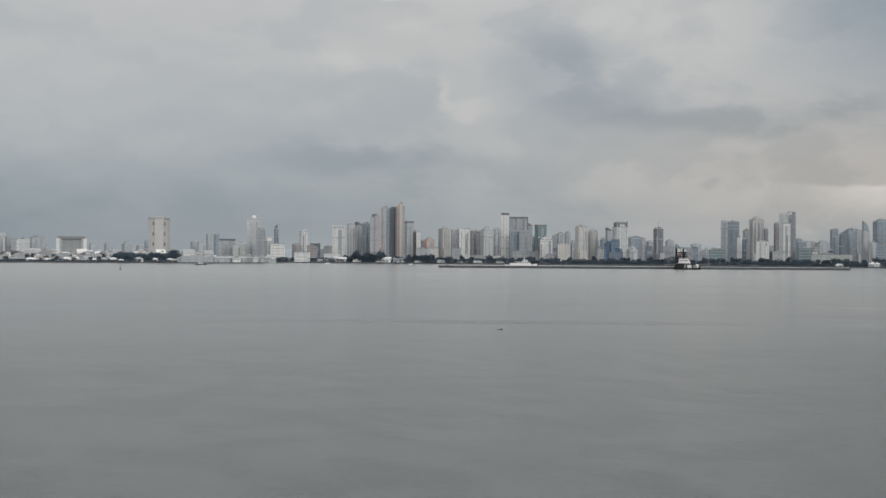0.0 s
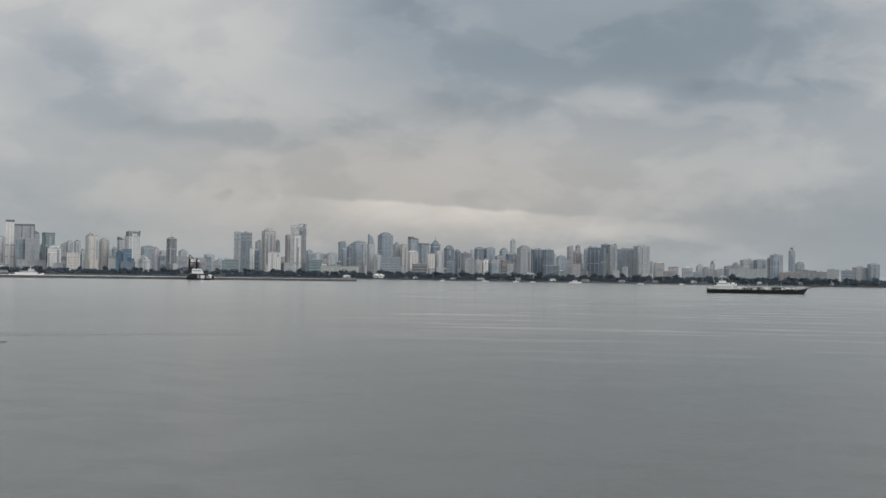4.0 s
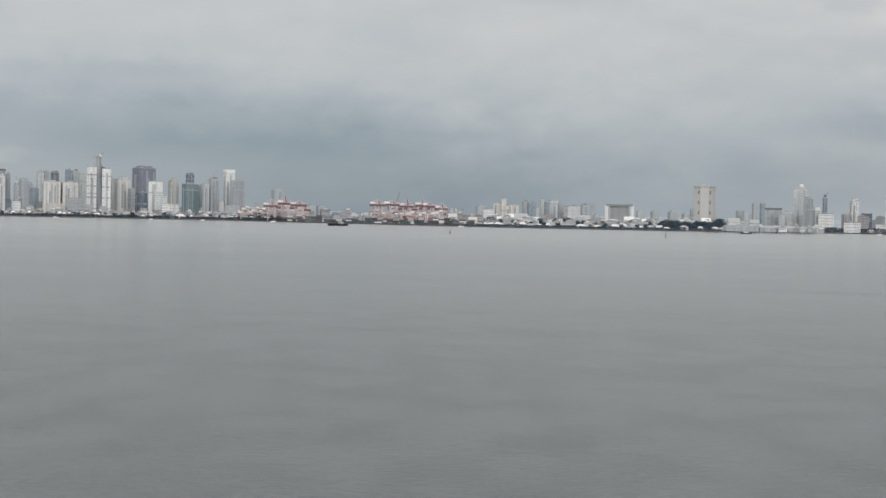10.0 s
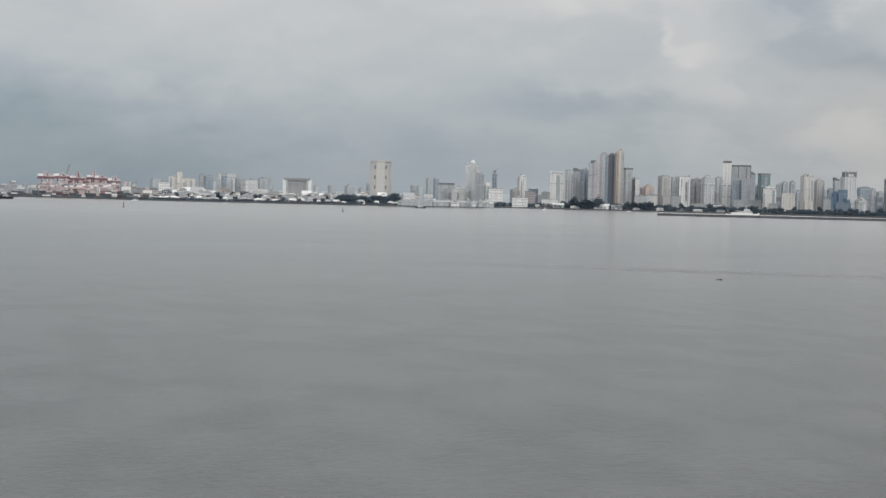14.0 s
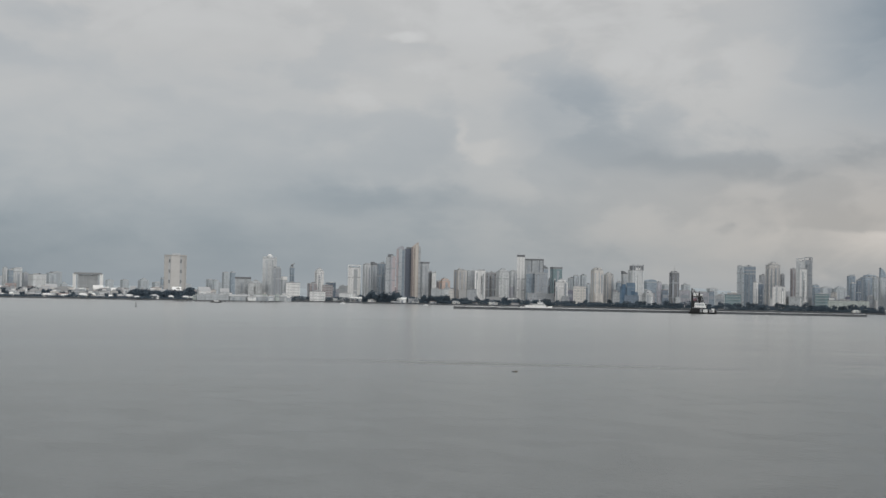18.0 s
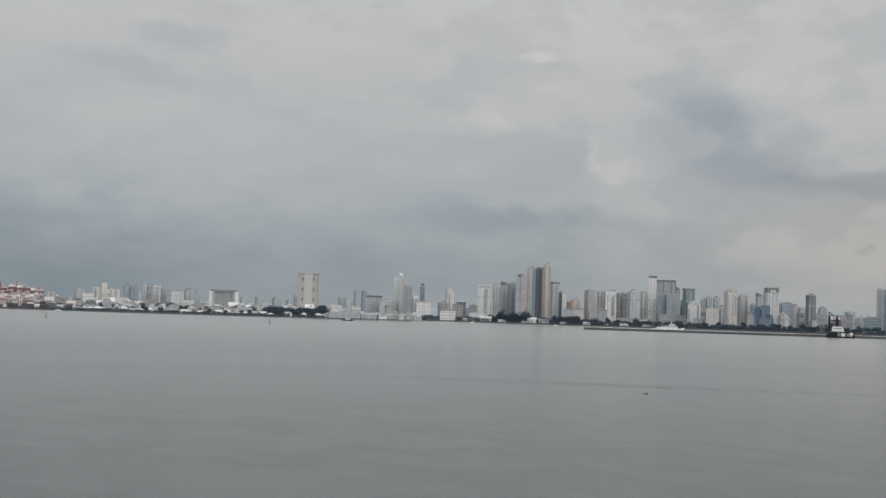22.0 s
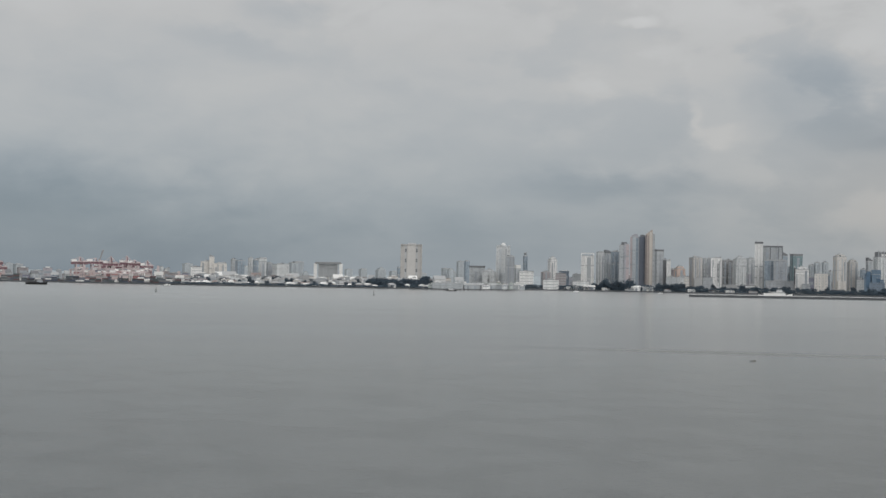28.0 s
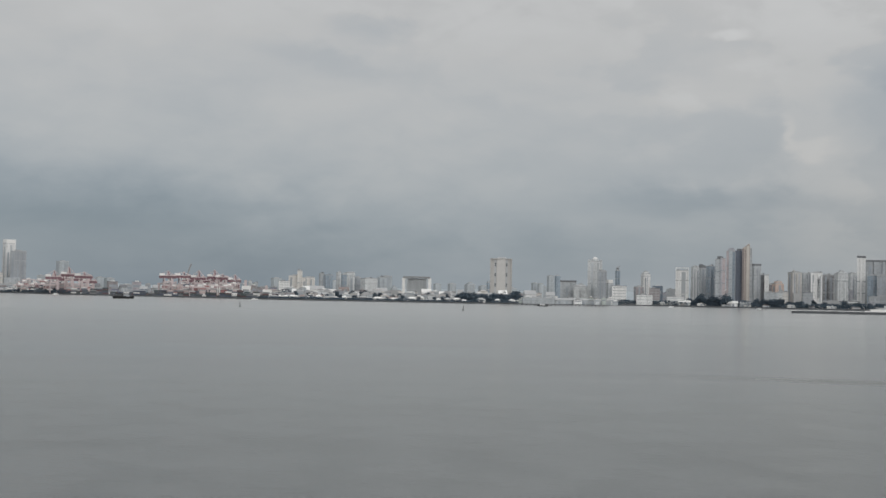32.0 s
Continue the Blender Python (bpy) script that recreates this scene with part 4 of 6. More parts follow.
# ---- port ----
def gantry_crane(bearing, distance, width, height, wall, label):
    """A ship-to-shore gantry crane: legs, sills, braces, girder, machinery house, apex frame and stays."""
    root = thing("gantry_crane", place(bearing, distance, GROUND, random.uniform(-14, 14)), label, "crane", "gantry cranes of the port")
    w, h = width, height
    g = h * 0.6
    top = g + 9 + random.uniform(0.1, 0.95) * max(0, h - g - 9)
    for x in (-0.2, 0.22):
        for y in (-9, 9):
            part("leg", box(x * w - 0.85, x * w + 0.85, y - 1, y + 1, -1, g), STEEL_PINK, root)
        part("sill_beam", box(x * w - 0.9, x * w + 0.9, -8, 8, 3, 5), STEEL_RED, root)
        part("cross_beam", box(x * w - 0.9, x * w + 0.9, -8, 8, g - 6, g - 4), STEEL_RED, root)
    part("portal_beam", box(-0.19 * w, 0.21 * w, -9.9, -8.1, g - 9, g - 6.5), STEEL_PINK, root)
    part("brace", rod((-0.2 * w, -9, 6), (0.22 * w, -9, g - 8), 0.6), STEEL_PINK, root)
    part("girder", box(-w * 0.48, w * 0.48, -5, 5, g - 1.2, g + 4.2), STEEL_RED, root, "dark red main girder")
    part("walkway", box(-w * 0.5, w * 0.5, -6.2, -5.2, g + 3.6, g + 4.8), STEEL_PINK, root)
    part("machinery_house", box(-w * 0.48, -w * 0.16, -5.5, 5.5, g + 3.6, g + 8.6), CAP_WHITE, root, "white machinery house")
    for x in (-0.05, 0.12):
        part("apex_post", box(x * w - 1.1, x * w + 1.1, -4, -2.5, g + 3, top - 1.5, (0.03 * w - 0.8, 0.03 * w + 0.8, -4, -2.5)), STEEL_RED if x > 0 else STEEL_PINK, root)
    part("apex_beam", box(-0.02 * w, 0.08 * w, -4.2, -2.3, top - 1.8, top), STEEL_PINK, root)
    part("stay", rod((0.04 * w, -3, top - 1), (w * 0.47, -3, g + 4), 0.6), STEEL_PINK, root)
    part("stay", rod((0.02 * w, -3, top - 1), (-w * 0.4, -3, g + 8), 0.5), STEEL_PINK, root)
    part("trolley_cab", box(0.05 * w, 0.16 * w, -3, 3, g - 5, g), CAP_WHITE, root)
    if "raised" in label:
        part("raised_boom", box(0.2 * w, 0.2 * w + 2.6, -2, 2, g + 2, h + 4, (0.42 * w, 0.42 * w + 3.2, -1.4, 1.4)), STEEL_GREY, root, "grey boom raised upright")
    else:
        part("forestay_frame", box(-0.12 * w, 0.2 * w, -3.4, -2.6, g + 3.6, top - 3, (-0.02 * w, 0.1 * w, -3.4, -2.6)), STEEL_PINK, root)
    part("lower_gallery", box(-0.3 * w, 0.34 * w, -8.2, -6.4, g * 0.55, g * 0.55 + 2.4), STEEL_PINK, root)
    part("stair_tower", box(0.22 * w + 1.2, 0.22 * w + 4, -9, -6, 0, g - 2), STEEL_PINK, root)
    part("hoist_house", box(0.2 * w, 0.44 * w, -4, 4, g + 3.6, g + 6.6), STEEL_PINK, root)


def yard_crane(bearing, distance, width, height):
    """A low travelling crane over the container rows."""
    root = thing("yard_crane", place(bearing, distance, GROUND, random.uniform(-30, 30)), "pale pink yard crane among the container rows", "crane", "yard cranes of the port")
    w, h = width / 2, height
    paint = random.choice((STEEL_PINK, STEEL_PINK, CAP_WHITE, STEEL_RED))
    for x in (-w, w):
        for y in (-5, 5):
            part("leg", box(x - 0.9, x + 0.9, y - 0.9, y + 0.9, -1, h - 2), paint, root)
        part("sill_beam", box(x - 1, x + 1, -6.5, 6.5, 0.8, 2.2), STEEL_RED, root)
    for y in (-5, 5):
        part("girder", box(-w - 2, w + 2, y - 1, y + 1, h - 2, h), STEEL_PINK, root)
    part("trolley", box(-w * 0.3, w * 0.35, -4, 4, h, h + 3), CAP_WHITE, root)
    part("cab", box(w * 0.1, w * 0.5, -3.6, -1, h - 5, h - 2), CAP_WHITE, root)


def bulk_loader(bearing, distance, height):
    """A white quay loader with a long slanting boom."""
    root = thing("ship_loader", place(bearing, distance, GROUND), "pale ship loader with a slanting grey boom", "crane")
    for x in (-7, 7):
        part("leg", box(x - 1, x + 1, -5, 5, -1, height * 0.45), STEEL_WHITE, root)
    part("housing", box(-9, 9, -5, 5, height * 0.45, height * 0.66), STEEL_WHITE, root)
    part("tower", box(-4, 1, -3, 3, height * 0.66, height), STEEL_PINK, root)
    part("boom", rod((-30, -2, height * 1.02), (26, -2, height * 0.4), 0.6, 8), STEEL_GREY, root)
    part("stay", rod((-2, -2, height), (18, -2, height * 0.5), 0.3), STEEL_GREY, root)


def low_rise(bearing, distance, width, height, walls=("white", "pale", "lgrey", "grey", "hazebl", "cream", "beige", "brick")):
    """A plain low town building of a few storeys."""
    root = thing("low_building", place(bearing, distance, GROUND, random.uniform(-20, 20)), "low weathered town building near the waterfront", "building", "low town buildings along the shore")
    d = width * random.uniform(0.5, 0.9)
    part("body", box(-width / 2, width / 2, -d / 2, d / 2, -1, height), WALLS[random.choice(walls)], root)
    part("roof_edge", box(-width / 2 - 0.4, width / 2 + 0.4, -d / 2 - 0.4, d / 2 + 0.4, height, height + 0.7), random.choice((CONCRETE, CAP_DARK, ROOF_RUST, ROOF_GREY)), root)
    part("roof_shed", box(-width * 0.2, width * 0.25, -d * 0.2, d * 0.3, height + 0.7, height + random.uniform(2, 3.6)), random.choice((CONCRETE, ROOF_GREY, CAP_WHITE)), root)
    part("window_band", box(-width * 0.4, width * 0.4, -d / 2 - 0.12, -d / 2 + 0.2, height * 0.55, height * 0.75), GLAZING, root)


def container_stack(bearing, distance, cols, tiers, paints=None):
    root = thing("container_stack", place(bearing, distance, GROUND, random.uniform(-10, 10)), "stack of faded shipping containers on the quay", "containers", "container stacks in the port")
    for i in range(cols):
        for j in range(random.randint(max(1, tiers - 2), tiers)):
            x = (i - cols / 2) * 12.5
            part("container", box(x, x + 12.1, -1.2, 1.2, j * 2.65, j * 2.65 + 2.58), random.choice(paints or BOXES), root)


def hull_mesh(length, beam, depth, bow=0.16, sheer=1.2, draft=0.6):
    """A ship's hull with a raked, raised bow at +x and a rounded stern."""
    pts, faces, n = [], [], 14
    for i in range(n + 1):
        k = i / n
        x = -length / 2 + length * k
        narrow = min(1, (1 - k) / bow) ** 0.6 if k > 1 - bow else min(1, 0.6 + k * 5)
        rise = sheer * max(0, (k - 0.6) / 0.4) ** 2 + 0.3 * sheer * max(0, (0.25 - k) / 0.25) ** 2
        half = max(0.12, beam / 2 * narrow)
        rake = length * 0.04 * max(0, (k - 0.8) / 0.2)
        pts += [(x - rake, -half * 0.75, -draft), (x, -half, depth + rise), (x, half, depth + rise), (x - rake, half * 0.75, -draft)]
    for i in range(n):
        a = 4 * i
        for q in ((0, 1), (1, 2), (2, 3), (3, 0)):
            faces.append((a + q[0], a + 4 + q[0], a + 4 + q[1], a + q[1]))
    faces += [(0, 1, 2, 3), (4 * n + 3, 4 * n + 2, 4 * n + 1, 4 * n)]
    return pts, faces


def tugboat(bearing, distance, length, turn):
    root = thing("tugboat", place(bearing, distance, 0, turn), "dark tugboat with a low deckhouse lying off the port", "boat")
    part("hull", hull_mesh(length, 9, 3.0, sheer=1.6), HULL_DARK, root)
    part("bulwark", box(-length * 0.45, length * 0.1, -4.2, -3.9, 3.0, 4.0), HULL_DARK, root)
    house = part("deckhouse", box(length * 0.0, length * 0.26, -3, 3, 3.2, 6.2), WALLS["grey"], root)
    part("window", box(length * 0.02, length * 0.24, -3.06, -2.9, 4.6, 5.6), GLAZING, house)
    part("wheelhouse", box(length * 0.06, length * 0.2, -2.4, 2.4, 6.2, 8.6), STEEL_GREY, root)
    part("funnel", rod((-length * 0.05, 0, 3), (-length * 0.05, 0, 7), 0.9, 10), HULL_DARK, root)
    part("mast", rod((length * 0.12, 0, 8.6), (length * 0.12, 0, 13), 0.18), STEEL_GREY, root)
    part("tow_bitt", box(-length * 0.3, -length * 0.26, -1, 1, 3, 4.2), HULL_DARK, root)


def cargo_ship(bearing, distance, length, turn):
    root = thing("cargo_vessel", place(bearing, distance, 0, turn), "long low black cargo vessel with a white deckhouse aft", "ship")
    part("hull", hull_mesh(length, 17, 4.3, bow=0.1, sheer=1.5), HULL_DARK, root, "black hull")
    part("deck", box(-length * 0.47, length * 0.4, -7.6, 7.6, 3.7, 4.5), STEEL_GREY, root)
    house = part("deckhouse", box(-length * 0.43, -length * 0.24, -6.5, 6.5, 4.5, 8.4), STEEL_WHITE, root, "white deckhouse")
    for k in range(7):
        x = -length * 0.42 + k * length * 0.024
        part("window", box(x, x + 1.6, -6.56, -6.4, 6.2, 7.3), GLAZING, house)
    part("bridge", box(-length * 0.4, -length * 0.27, -6, 6, 8.4, 11.4), STEEL_WHITE, root)
    part("bridge_window", box(-length * 0.395, -length * 0.275, -6.08, -5.9, 9.8, 10.8), GLAZING, root)
    part("upper_bridge", box(-length * 0.38, -length * 0.31, -4, 4, 11.4, 13.6), STEEL_WHITE, root)
    part("funnel", box(-length * 0.255, -length * 0.22, -1.5, 1.5, 8.4, 11.6), STEEL_WHITE, root)
    part("radar_mast", rod((-length * 0.35, 0, 13.6), (-length * 0.35, 0, 19.5), 0.22), STEEL_WHITE, root)
    part("lifeboat", hull_mesh(7, 2.2, 1.2), STEEL_WHITE, root).matrix_basis = pose(-length * 0.23, -6, 8.6)
    for k, (x0, x1, z1, mat) in enumerate(((-0.19, -0.12, 7.2, STEEL_WHITE), (-0.1, -0.02, 6.2, HULL_DARK), (0.0, 0.05, 7.8, STEEL_GREY), (0.07, 0.15, 6.6, STEEL_WHITE), (0.17, 0.27, 7.2, HULL_DARK), (0.29, 0.37, 6.6, STEEL_WHITE))):
        part("deck_cargo", box(x0 * length, x1 * length, -5, 5, 4.5, z1), mat, root)
    for x in (-0.08, 0.1, 0.24):
        part("derrick_post", rod((x * length, 0, 4.5), (x * length, 0, 12.5), 0.35), STEEL_GREY, root)
        part("derrick_boom", rod((x * length, 0, 6.0), (x * length + 12, 0, 10), 0.25), STEEL_GREY, root)
    for k in range(12):
        x = -length * 0.17 + k * length * 0.047
        part("deck_fitting", box(x - 1.2, x + 1.4, -6.8, -4.9, 4.5, 5.4 + 1.8 * (k * 7 % 5) / 4), (STEEL_WHITE, HULL_DARK, STEEL_GREY)[k % 3], root)
    for k in range(16):
        x = -length * 0.18 + k * length * 0.037
        part("rail_post", rod((x, -7.4, 4.4), (x, -7.4, 5.6), 0.09, 4), STEEL_GREY, root)
    for x, z in ((-0.49, 1.0), (-0.39, 1.2), (-0.3, 0.9), (-0.2, 1.4), (-0.05, 0.7), (0.1, 0.8)):
        part("tyre_fender", rod((x * length, -8.9, 2.6 + z * 0.6), (x * length + 3.5, -8.9, 2.4 + z * 0.6), 0.8 + z * 0.4, 10), HULL_DARK, root)
    part("deckhouse_wing", box(-length * 0.485, -length * 0.44, -5, 5, 3.7, 6.6), STEEL_WHITE, root)
    part("signal_mast", rod((-length * 0.42, 0, 11.4), (-length * 0.44, 0, 16), 0.25), STEEL_WHITE, root)
    part("handrail", rod((-length * 0.18, -7.4, 5.6), (length * 0.39, -7.4, 5.6), 0.09, 4), STEEL_GREY, root)
    part("bow_ramp", rod((length * 0.46, 0, 5.6), (length * 0.66, 0, 10.2), 0.38, 6), HULL_DARK, root, "dark boom over the bow")


def patrol_ship(bearing, distance, length, turn):
    root = thing("white_ship", place(bearing, distance, 0, turn), "white ship lying along the concrete breakwater", "ship")
    part("hull", hull_mesh(length, 8, 4.8, sheer=2.6), STEEL_WHITE, root)
    part("waterline", box(-length * 0.42, length * 0.36, -4.1, -3.9, 0, 0.8), HULL_RUST, root)
    part("deckhouse", box(-length * 0.34, length * 0.3, -3, 3, 4.8, 7.8), STEEL_WHITE, root)
    part("upper_deck", box(-length * 0.12, length * 0.26, -2.9, 2.9, 7.8, 10.2), RENDER_SOFT, root)
    part("bridge", box(length * 0.04, length * 0.2, -2.8, 2.8, 10.2, 13.2), STEEL_WHITE, root)
    part("bridge_window", box(length * 0.045, length * 0.195, -2.88, -2.7, 11.3, 12.4), GLAZING, root)
    part("funnel", box(-length * 0.2, -length * 0.13, -1.2, 1.2, 7.8, 11.4), STEEL_GREY, root)
    part("mast", rod((length * 0.1, 0, 13.2), (length * 0.1, 0, 18), 0.35), STEEL_WHITE, root)
    for x in (-0.36, -0.3, -0.2):
        part("deck_gear", box(x * length - 1, x * length + 1, -2, 2, 4.8, 7.6), STEEL_GREY, root)


def crane_ship(bearing, distance, length, turn):
    root = thing("crane_barge", place(bearing, distance, 0, turn), "dark crane barge with a white bridge and a cluttered tower", "ship")
    L = length
    part("hull", hull_mesh(L, 14, 2.4, bow=0.08, sheer=0.4), HULL_DARK, root)
    part("bulwark", box(-L * 0.48, -L * 0.3, -6.6, -6.0, 2.2, 5.0, (-L * 0.46, -L * 0.34, -6.6, -6.0)), HULL_DARK, root)
    part("lower_house", box(-L * 0.4, L * 0.0, -5, 5, 2.2, 9.5), HULL_DARK, root, "black lower house")
    part("side_house", box(L * 0.02, L * 0.15, -5.6, 3, 2.2, 7.2), STEEL_WHITE, root, "white side house")
    part("bridge", box(-L * 0.3, L * 0.12, -4.5, 4.5, 9.5, 17.0, (-L * 0.28, L * 0.06, -4.5, 4.5)), STEEL_WHITE, root, "white bridge")
    part("window_band", box(-L * 0.26, L * 0.04, -4.58, -4.4, 13.4, 14.8), GLAZING, root)
    part("shelter_deck", box(-L * 0.38, -L * 0.12, -5.6, 4, 9.0, 10.0), STEEL_GREY, root)
    part("engine_casing", box(-L * 0.42, -L * 0.3, -4.6, 4, 2.2, 19), HULL_DARK, root, "dark engine casing")
    part("store_box", box(-L * 0.1, -L * 0.02, -5.8, -4.8, 2.2, 8.0), STEEL_GREY, root)
    part("machinery_house", box(L * 0.22, L * 0.34, -4, 4, 2.2, 6.4), STEEL_GREY, root)
    part("small_wheelhouse", box(L * 0.3, L * 0.4, -3, 3, 2.2, 8.6), STEEL_WHITE, root)
    # cluttered tower: columns, stages, houses and ties
    for x, wide, foot, head, mat in ((-0.385, 1.7, 17, 39.5, HULL_DARK), (-0.25, 1.0, 17, 36.0, STEEL_GREY), (-0.13, 1.3, 17, 35.0, HULL_DARK), (-0.02, 0.9, 16, 29.5, STEEL_GREY)):
        part("tower_column", box(x * L - wide, x * L + wide, -2.5, 2.5, foot, head, (x * L - wide * 0.7, x * L + wide * 0.7, -1.5, 1.5)), mat, root)
    for z, x0, x1, mat in ((19, -0.42, 0.0, HULL_DARK), (26, -0.4, -0.04, HULL_DARK), (33, -0.39, -0.11, STEEL_GREY)):
        part("tower_stage", box(x0 * L, x1 * L, -3, 3, z, z + 1.5), mat, root)
    part("winch_house", box(-L * 0.33, -L * 0.18, -2.7, 2.7, 27.5, 32.8), STEEL_WHITE, root)
    part("winch_house", box(-L * 0.17, -L * 0.06, -2.7, 2.7, 20.5, 25.8), HULL_DARK, root)
    part("winch_house", box(-L * 0.34, -L * 0.22, -2.6, 2.6, 20.5, 24.0), STEEL_RED, root, "dull red winch house")
    part("winch_house", box(-L * 0.1, -L * 0.03, -2.6, 2.6, 27.5, 31.0), STEEL_WHITE, root)
    part("head_house", box(-L * 0.4, -L * 0.28, -2.4, 2.4, 34.5, 38, (-L * 0.39, -L * 0.3, -2, 2)), STEEL_GREY, root, "grey head house")
    for a, b, c, d in ((-0.42, 8, -0.1, 30), (-0.06, 16, -0.3, 36), (0.16, 9, -0.08, 29)):
        part("stay", rod((a * L, -3.2, b), (c * L, -3.2, d), 0.4), HULL_DARK, root)
    for x in (0.2, 0.42, 0.46):
        part("deck_gear", box(x * L - 1.2, x * L + 1.2, -3, 3, 2.2, 4.8), HULL_DARK, root)


def launch(bearing, distance, length, turn, dark=False):
    """A small harbour boat with a cabin and an awning."""
    root = thing("small_boat", place(bearing, distance, 0, turn), "small dark work boat with a pale cabin" if dark else "small white harbour boat with a low cabin", "boat", "small boats off the shore")
    part("hull", hull_mesh(length, length * 0.26, length * 0.085, sheer=0.8, draft=0.3), HULL_DARK if dark else STEEL_WHITE, root)
    part("cabin", box(-length * 0.22, length * 0.16, -length * 0.08, length * 0.08, length * 0.085, length * 0.2), STEEL_WHITE, root)
    part("window", box(-length * 0.18, length * 0.12, -length * 0.084, -length * 0.075, length * 0.14, length * 0.18), GLAZING, root)
    part("awning", box(-length * 0.3, length * 0.2, -length * 0.1, length * 0.1, length * 0.2, length * 0.215), ROOF_GREY, root)
    part("mast", rod((0, 0, length * 0.2), (0, 0, length * 0.36), 0.08, 5), STEEL_GREY, root)


def buoy(bearing, distance, height):
    root = thing("channel_buoy", place(bearing, distance), "dark lattice channel buoy floating in the bay", "buoy", "channel buoys")
    h = height
    part("float", rod((0, 0, -0.5), (0, 0, h * 0.22), h * 0.22, 16), BUOY_PAINT, root)
    for k in range(4):
        a = math.pi / 4 + k * math.pi / 2
        part("tower_leg", rod((h * 0.2 * math.cos(a), h * 0.2 * math.sin(a), h * 0.22), (h * 0.07 * math.cos(a), h * 0.07 * math.sin(a), h * 0.8), 0.12), BUOY_PAINT, root)
    part("day_mark", box(-h * 0.1, h * 0.1, -h * 0.1, h * 0.1, h * 0.5, h * 0.74), BUOY_PAINT, root)
    part("lantern", rod((0, 0, h * 0.8), (0, 0, h), 0.25, 8), HULL_RUST, root)


BUOY_PAINT = weathered("dull_buoy_paint", (0.13, 0.14, 0.14), 0.6)
WINDOW_DARK = weathered("deep_window_recess", (0.15, 0.165, 0.18), 0.4)
BLADE_TAN = facade("tan_render", (0.49, 0.435, 0.395), (0.37, 0.335, 0.31), wide=0.4, tall=0.35)
BLADE_BROWN = facade("brown_glazing", (0.25, 0.22, 0.215), (0.18, 0.17, 0.175), wide=0.7)
BLADE_ROSE = facade("rose_render", (0.49, 0.44, 0.455), (0.36, 0.33, 0.35), wide=0.5)
CAP_CREAM = weathered("cream_rib_paint", (0.66, 0.63, 0.585), 0.7)
NET_DEEP = weathered("deep_blue_net", (0.09, 0.15, 0.225), 0.8, grain=0.2, stain=0.1, amount=0.8)
SEAWALL = weathered("weathered_sea_wall", (0.66, 0.67, 0.675), 0.85)
PYLON = weathered("pale_stone_cladding", (0.74, 0.745, 0.74), 0.8)
STEEL_PINK = weathered("faded_red_crane_paint", (0.57, 0.49, 0.495), 0.6)
BOXES = [weathered("container_" + n, c, 0.6, amount=0.4) for n, c in (
    ("red", (0.34, 0.16, 0.15)), ("blue", (0.17, 0.2, 0.25)), ("white", (0.72, 0.72, 0.71)), ("grey", (0.3, 0.31, 0.32)), ("pink", (0.5, 0.4, 0.385)), ("navy", (0.1, 0.12, 0.15)))]
FADED = [weathered("faded_container_" + n, c, 0.6, amount=0.4) for n, c in (
    ("pink", (0.5, 0.39, 0.385)), ("white", (0.7, 0.68, 0.68)), ("red", (0.34, 0.18, 0.18)), ("grey", (0.36, 0.36, 0.37)), ("rose", (0.56, 0.48, 0.47)), ("slate", (0.16, 0.18, 0.22)))]
DARK_BOXES = [weathered("quayside_container_" + n, c, 0.6, amount=0.5) for n, c in (
    ("slate", (0.09, 0.105, 0.13)), ("navy", (0.05, 0.065, 0.1)), ("charcoal", (0.05, 0.053, 0.058)), ("green", (0.06, 0.08, 0.085)), ("grey", (0.2, 0.21, 0.22)), ("maroon", (0.11, 0.065, 0.07)), ("white", (0.72, 0.72, 0.71)))]
WALLS["plain"] = weathered("plain_beige_render", (0.53, 0.525, 0.515), 0.8, grain=0.3, stain=0.05)


# ---- trees and waterfront ----
def tree_kind(height, spread, seed):
    """A broadleaf tree: tapered trunk, limbs and a crown of many leaf sprays in uneven clumps."""
    rng = random.Random(seed)
    root = thing("tree", pose(0, 0, 0), "dark green broadleaf tree on the waterfront", "tree", "trees along the waterfront")
    trunk = box(-0.35, 0.35, -0.35, 0.35, -1, height * 0.5, (-0.2, 0.2, -0.2, 0.2))
    clumps = []
    for k in range(13):
        a, r = rng.uniform(0, 6.28), spread * rng.uniform(0.08, 0.45)
        clumps.append((r * math.cos(a), r * math.sin(a), height * rng.uniform(0.22, 0.84), spread * rng.uniform(0.15, 0.26)))
    limbs = [rod((0, 0, height * 0.35), (x * 0.8, y * 0.8, z), 0.16, 5) for x, y, z, _ in clumps[:6]]
    part("trunk", joined(trunk, *limbs), BARK, root)
    pts, faces = [], []
    for x, y, z, s in clumps:
        for _ in range(42):
            v = Vector((rng.gauss(0, 1), rng.gauss(0, 1), rng.gauss(0, 0.75))).normalized() * s * rng.uniform(0.6, 1.08)
            c = Vector((x, y, z)) + v
            t = Euler((rng.uniform(0, 6), rng.uniform(0, 6), rng.uniform(0, 6))).to_matrix()
            q = rng.uniform(0.5, 1.0)
            n = len(pts)
            pts += [tuple(c + t @ Vector(p)) for p in ((-q, -q * 0.6, 0), (q, -q * 0.5, 0.2 * q), (q * 0.8, q * 0.6, 0), (-q * 0.7, q * 0.7, 0.25 * q))]
            faces.append((n, n + 1, n + 2, n + 3))
    part("crown", (pts, faces), LEAF, root)
    return root


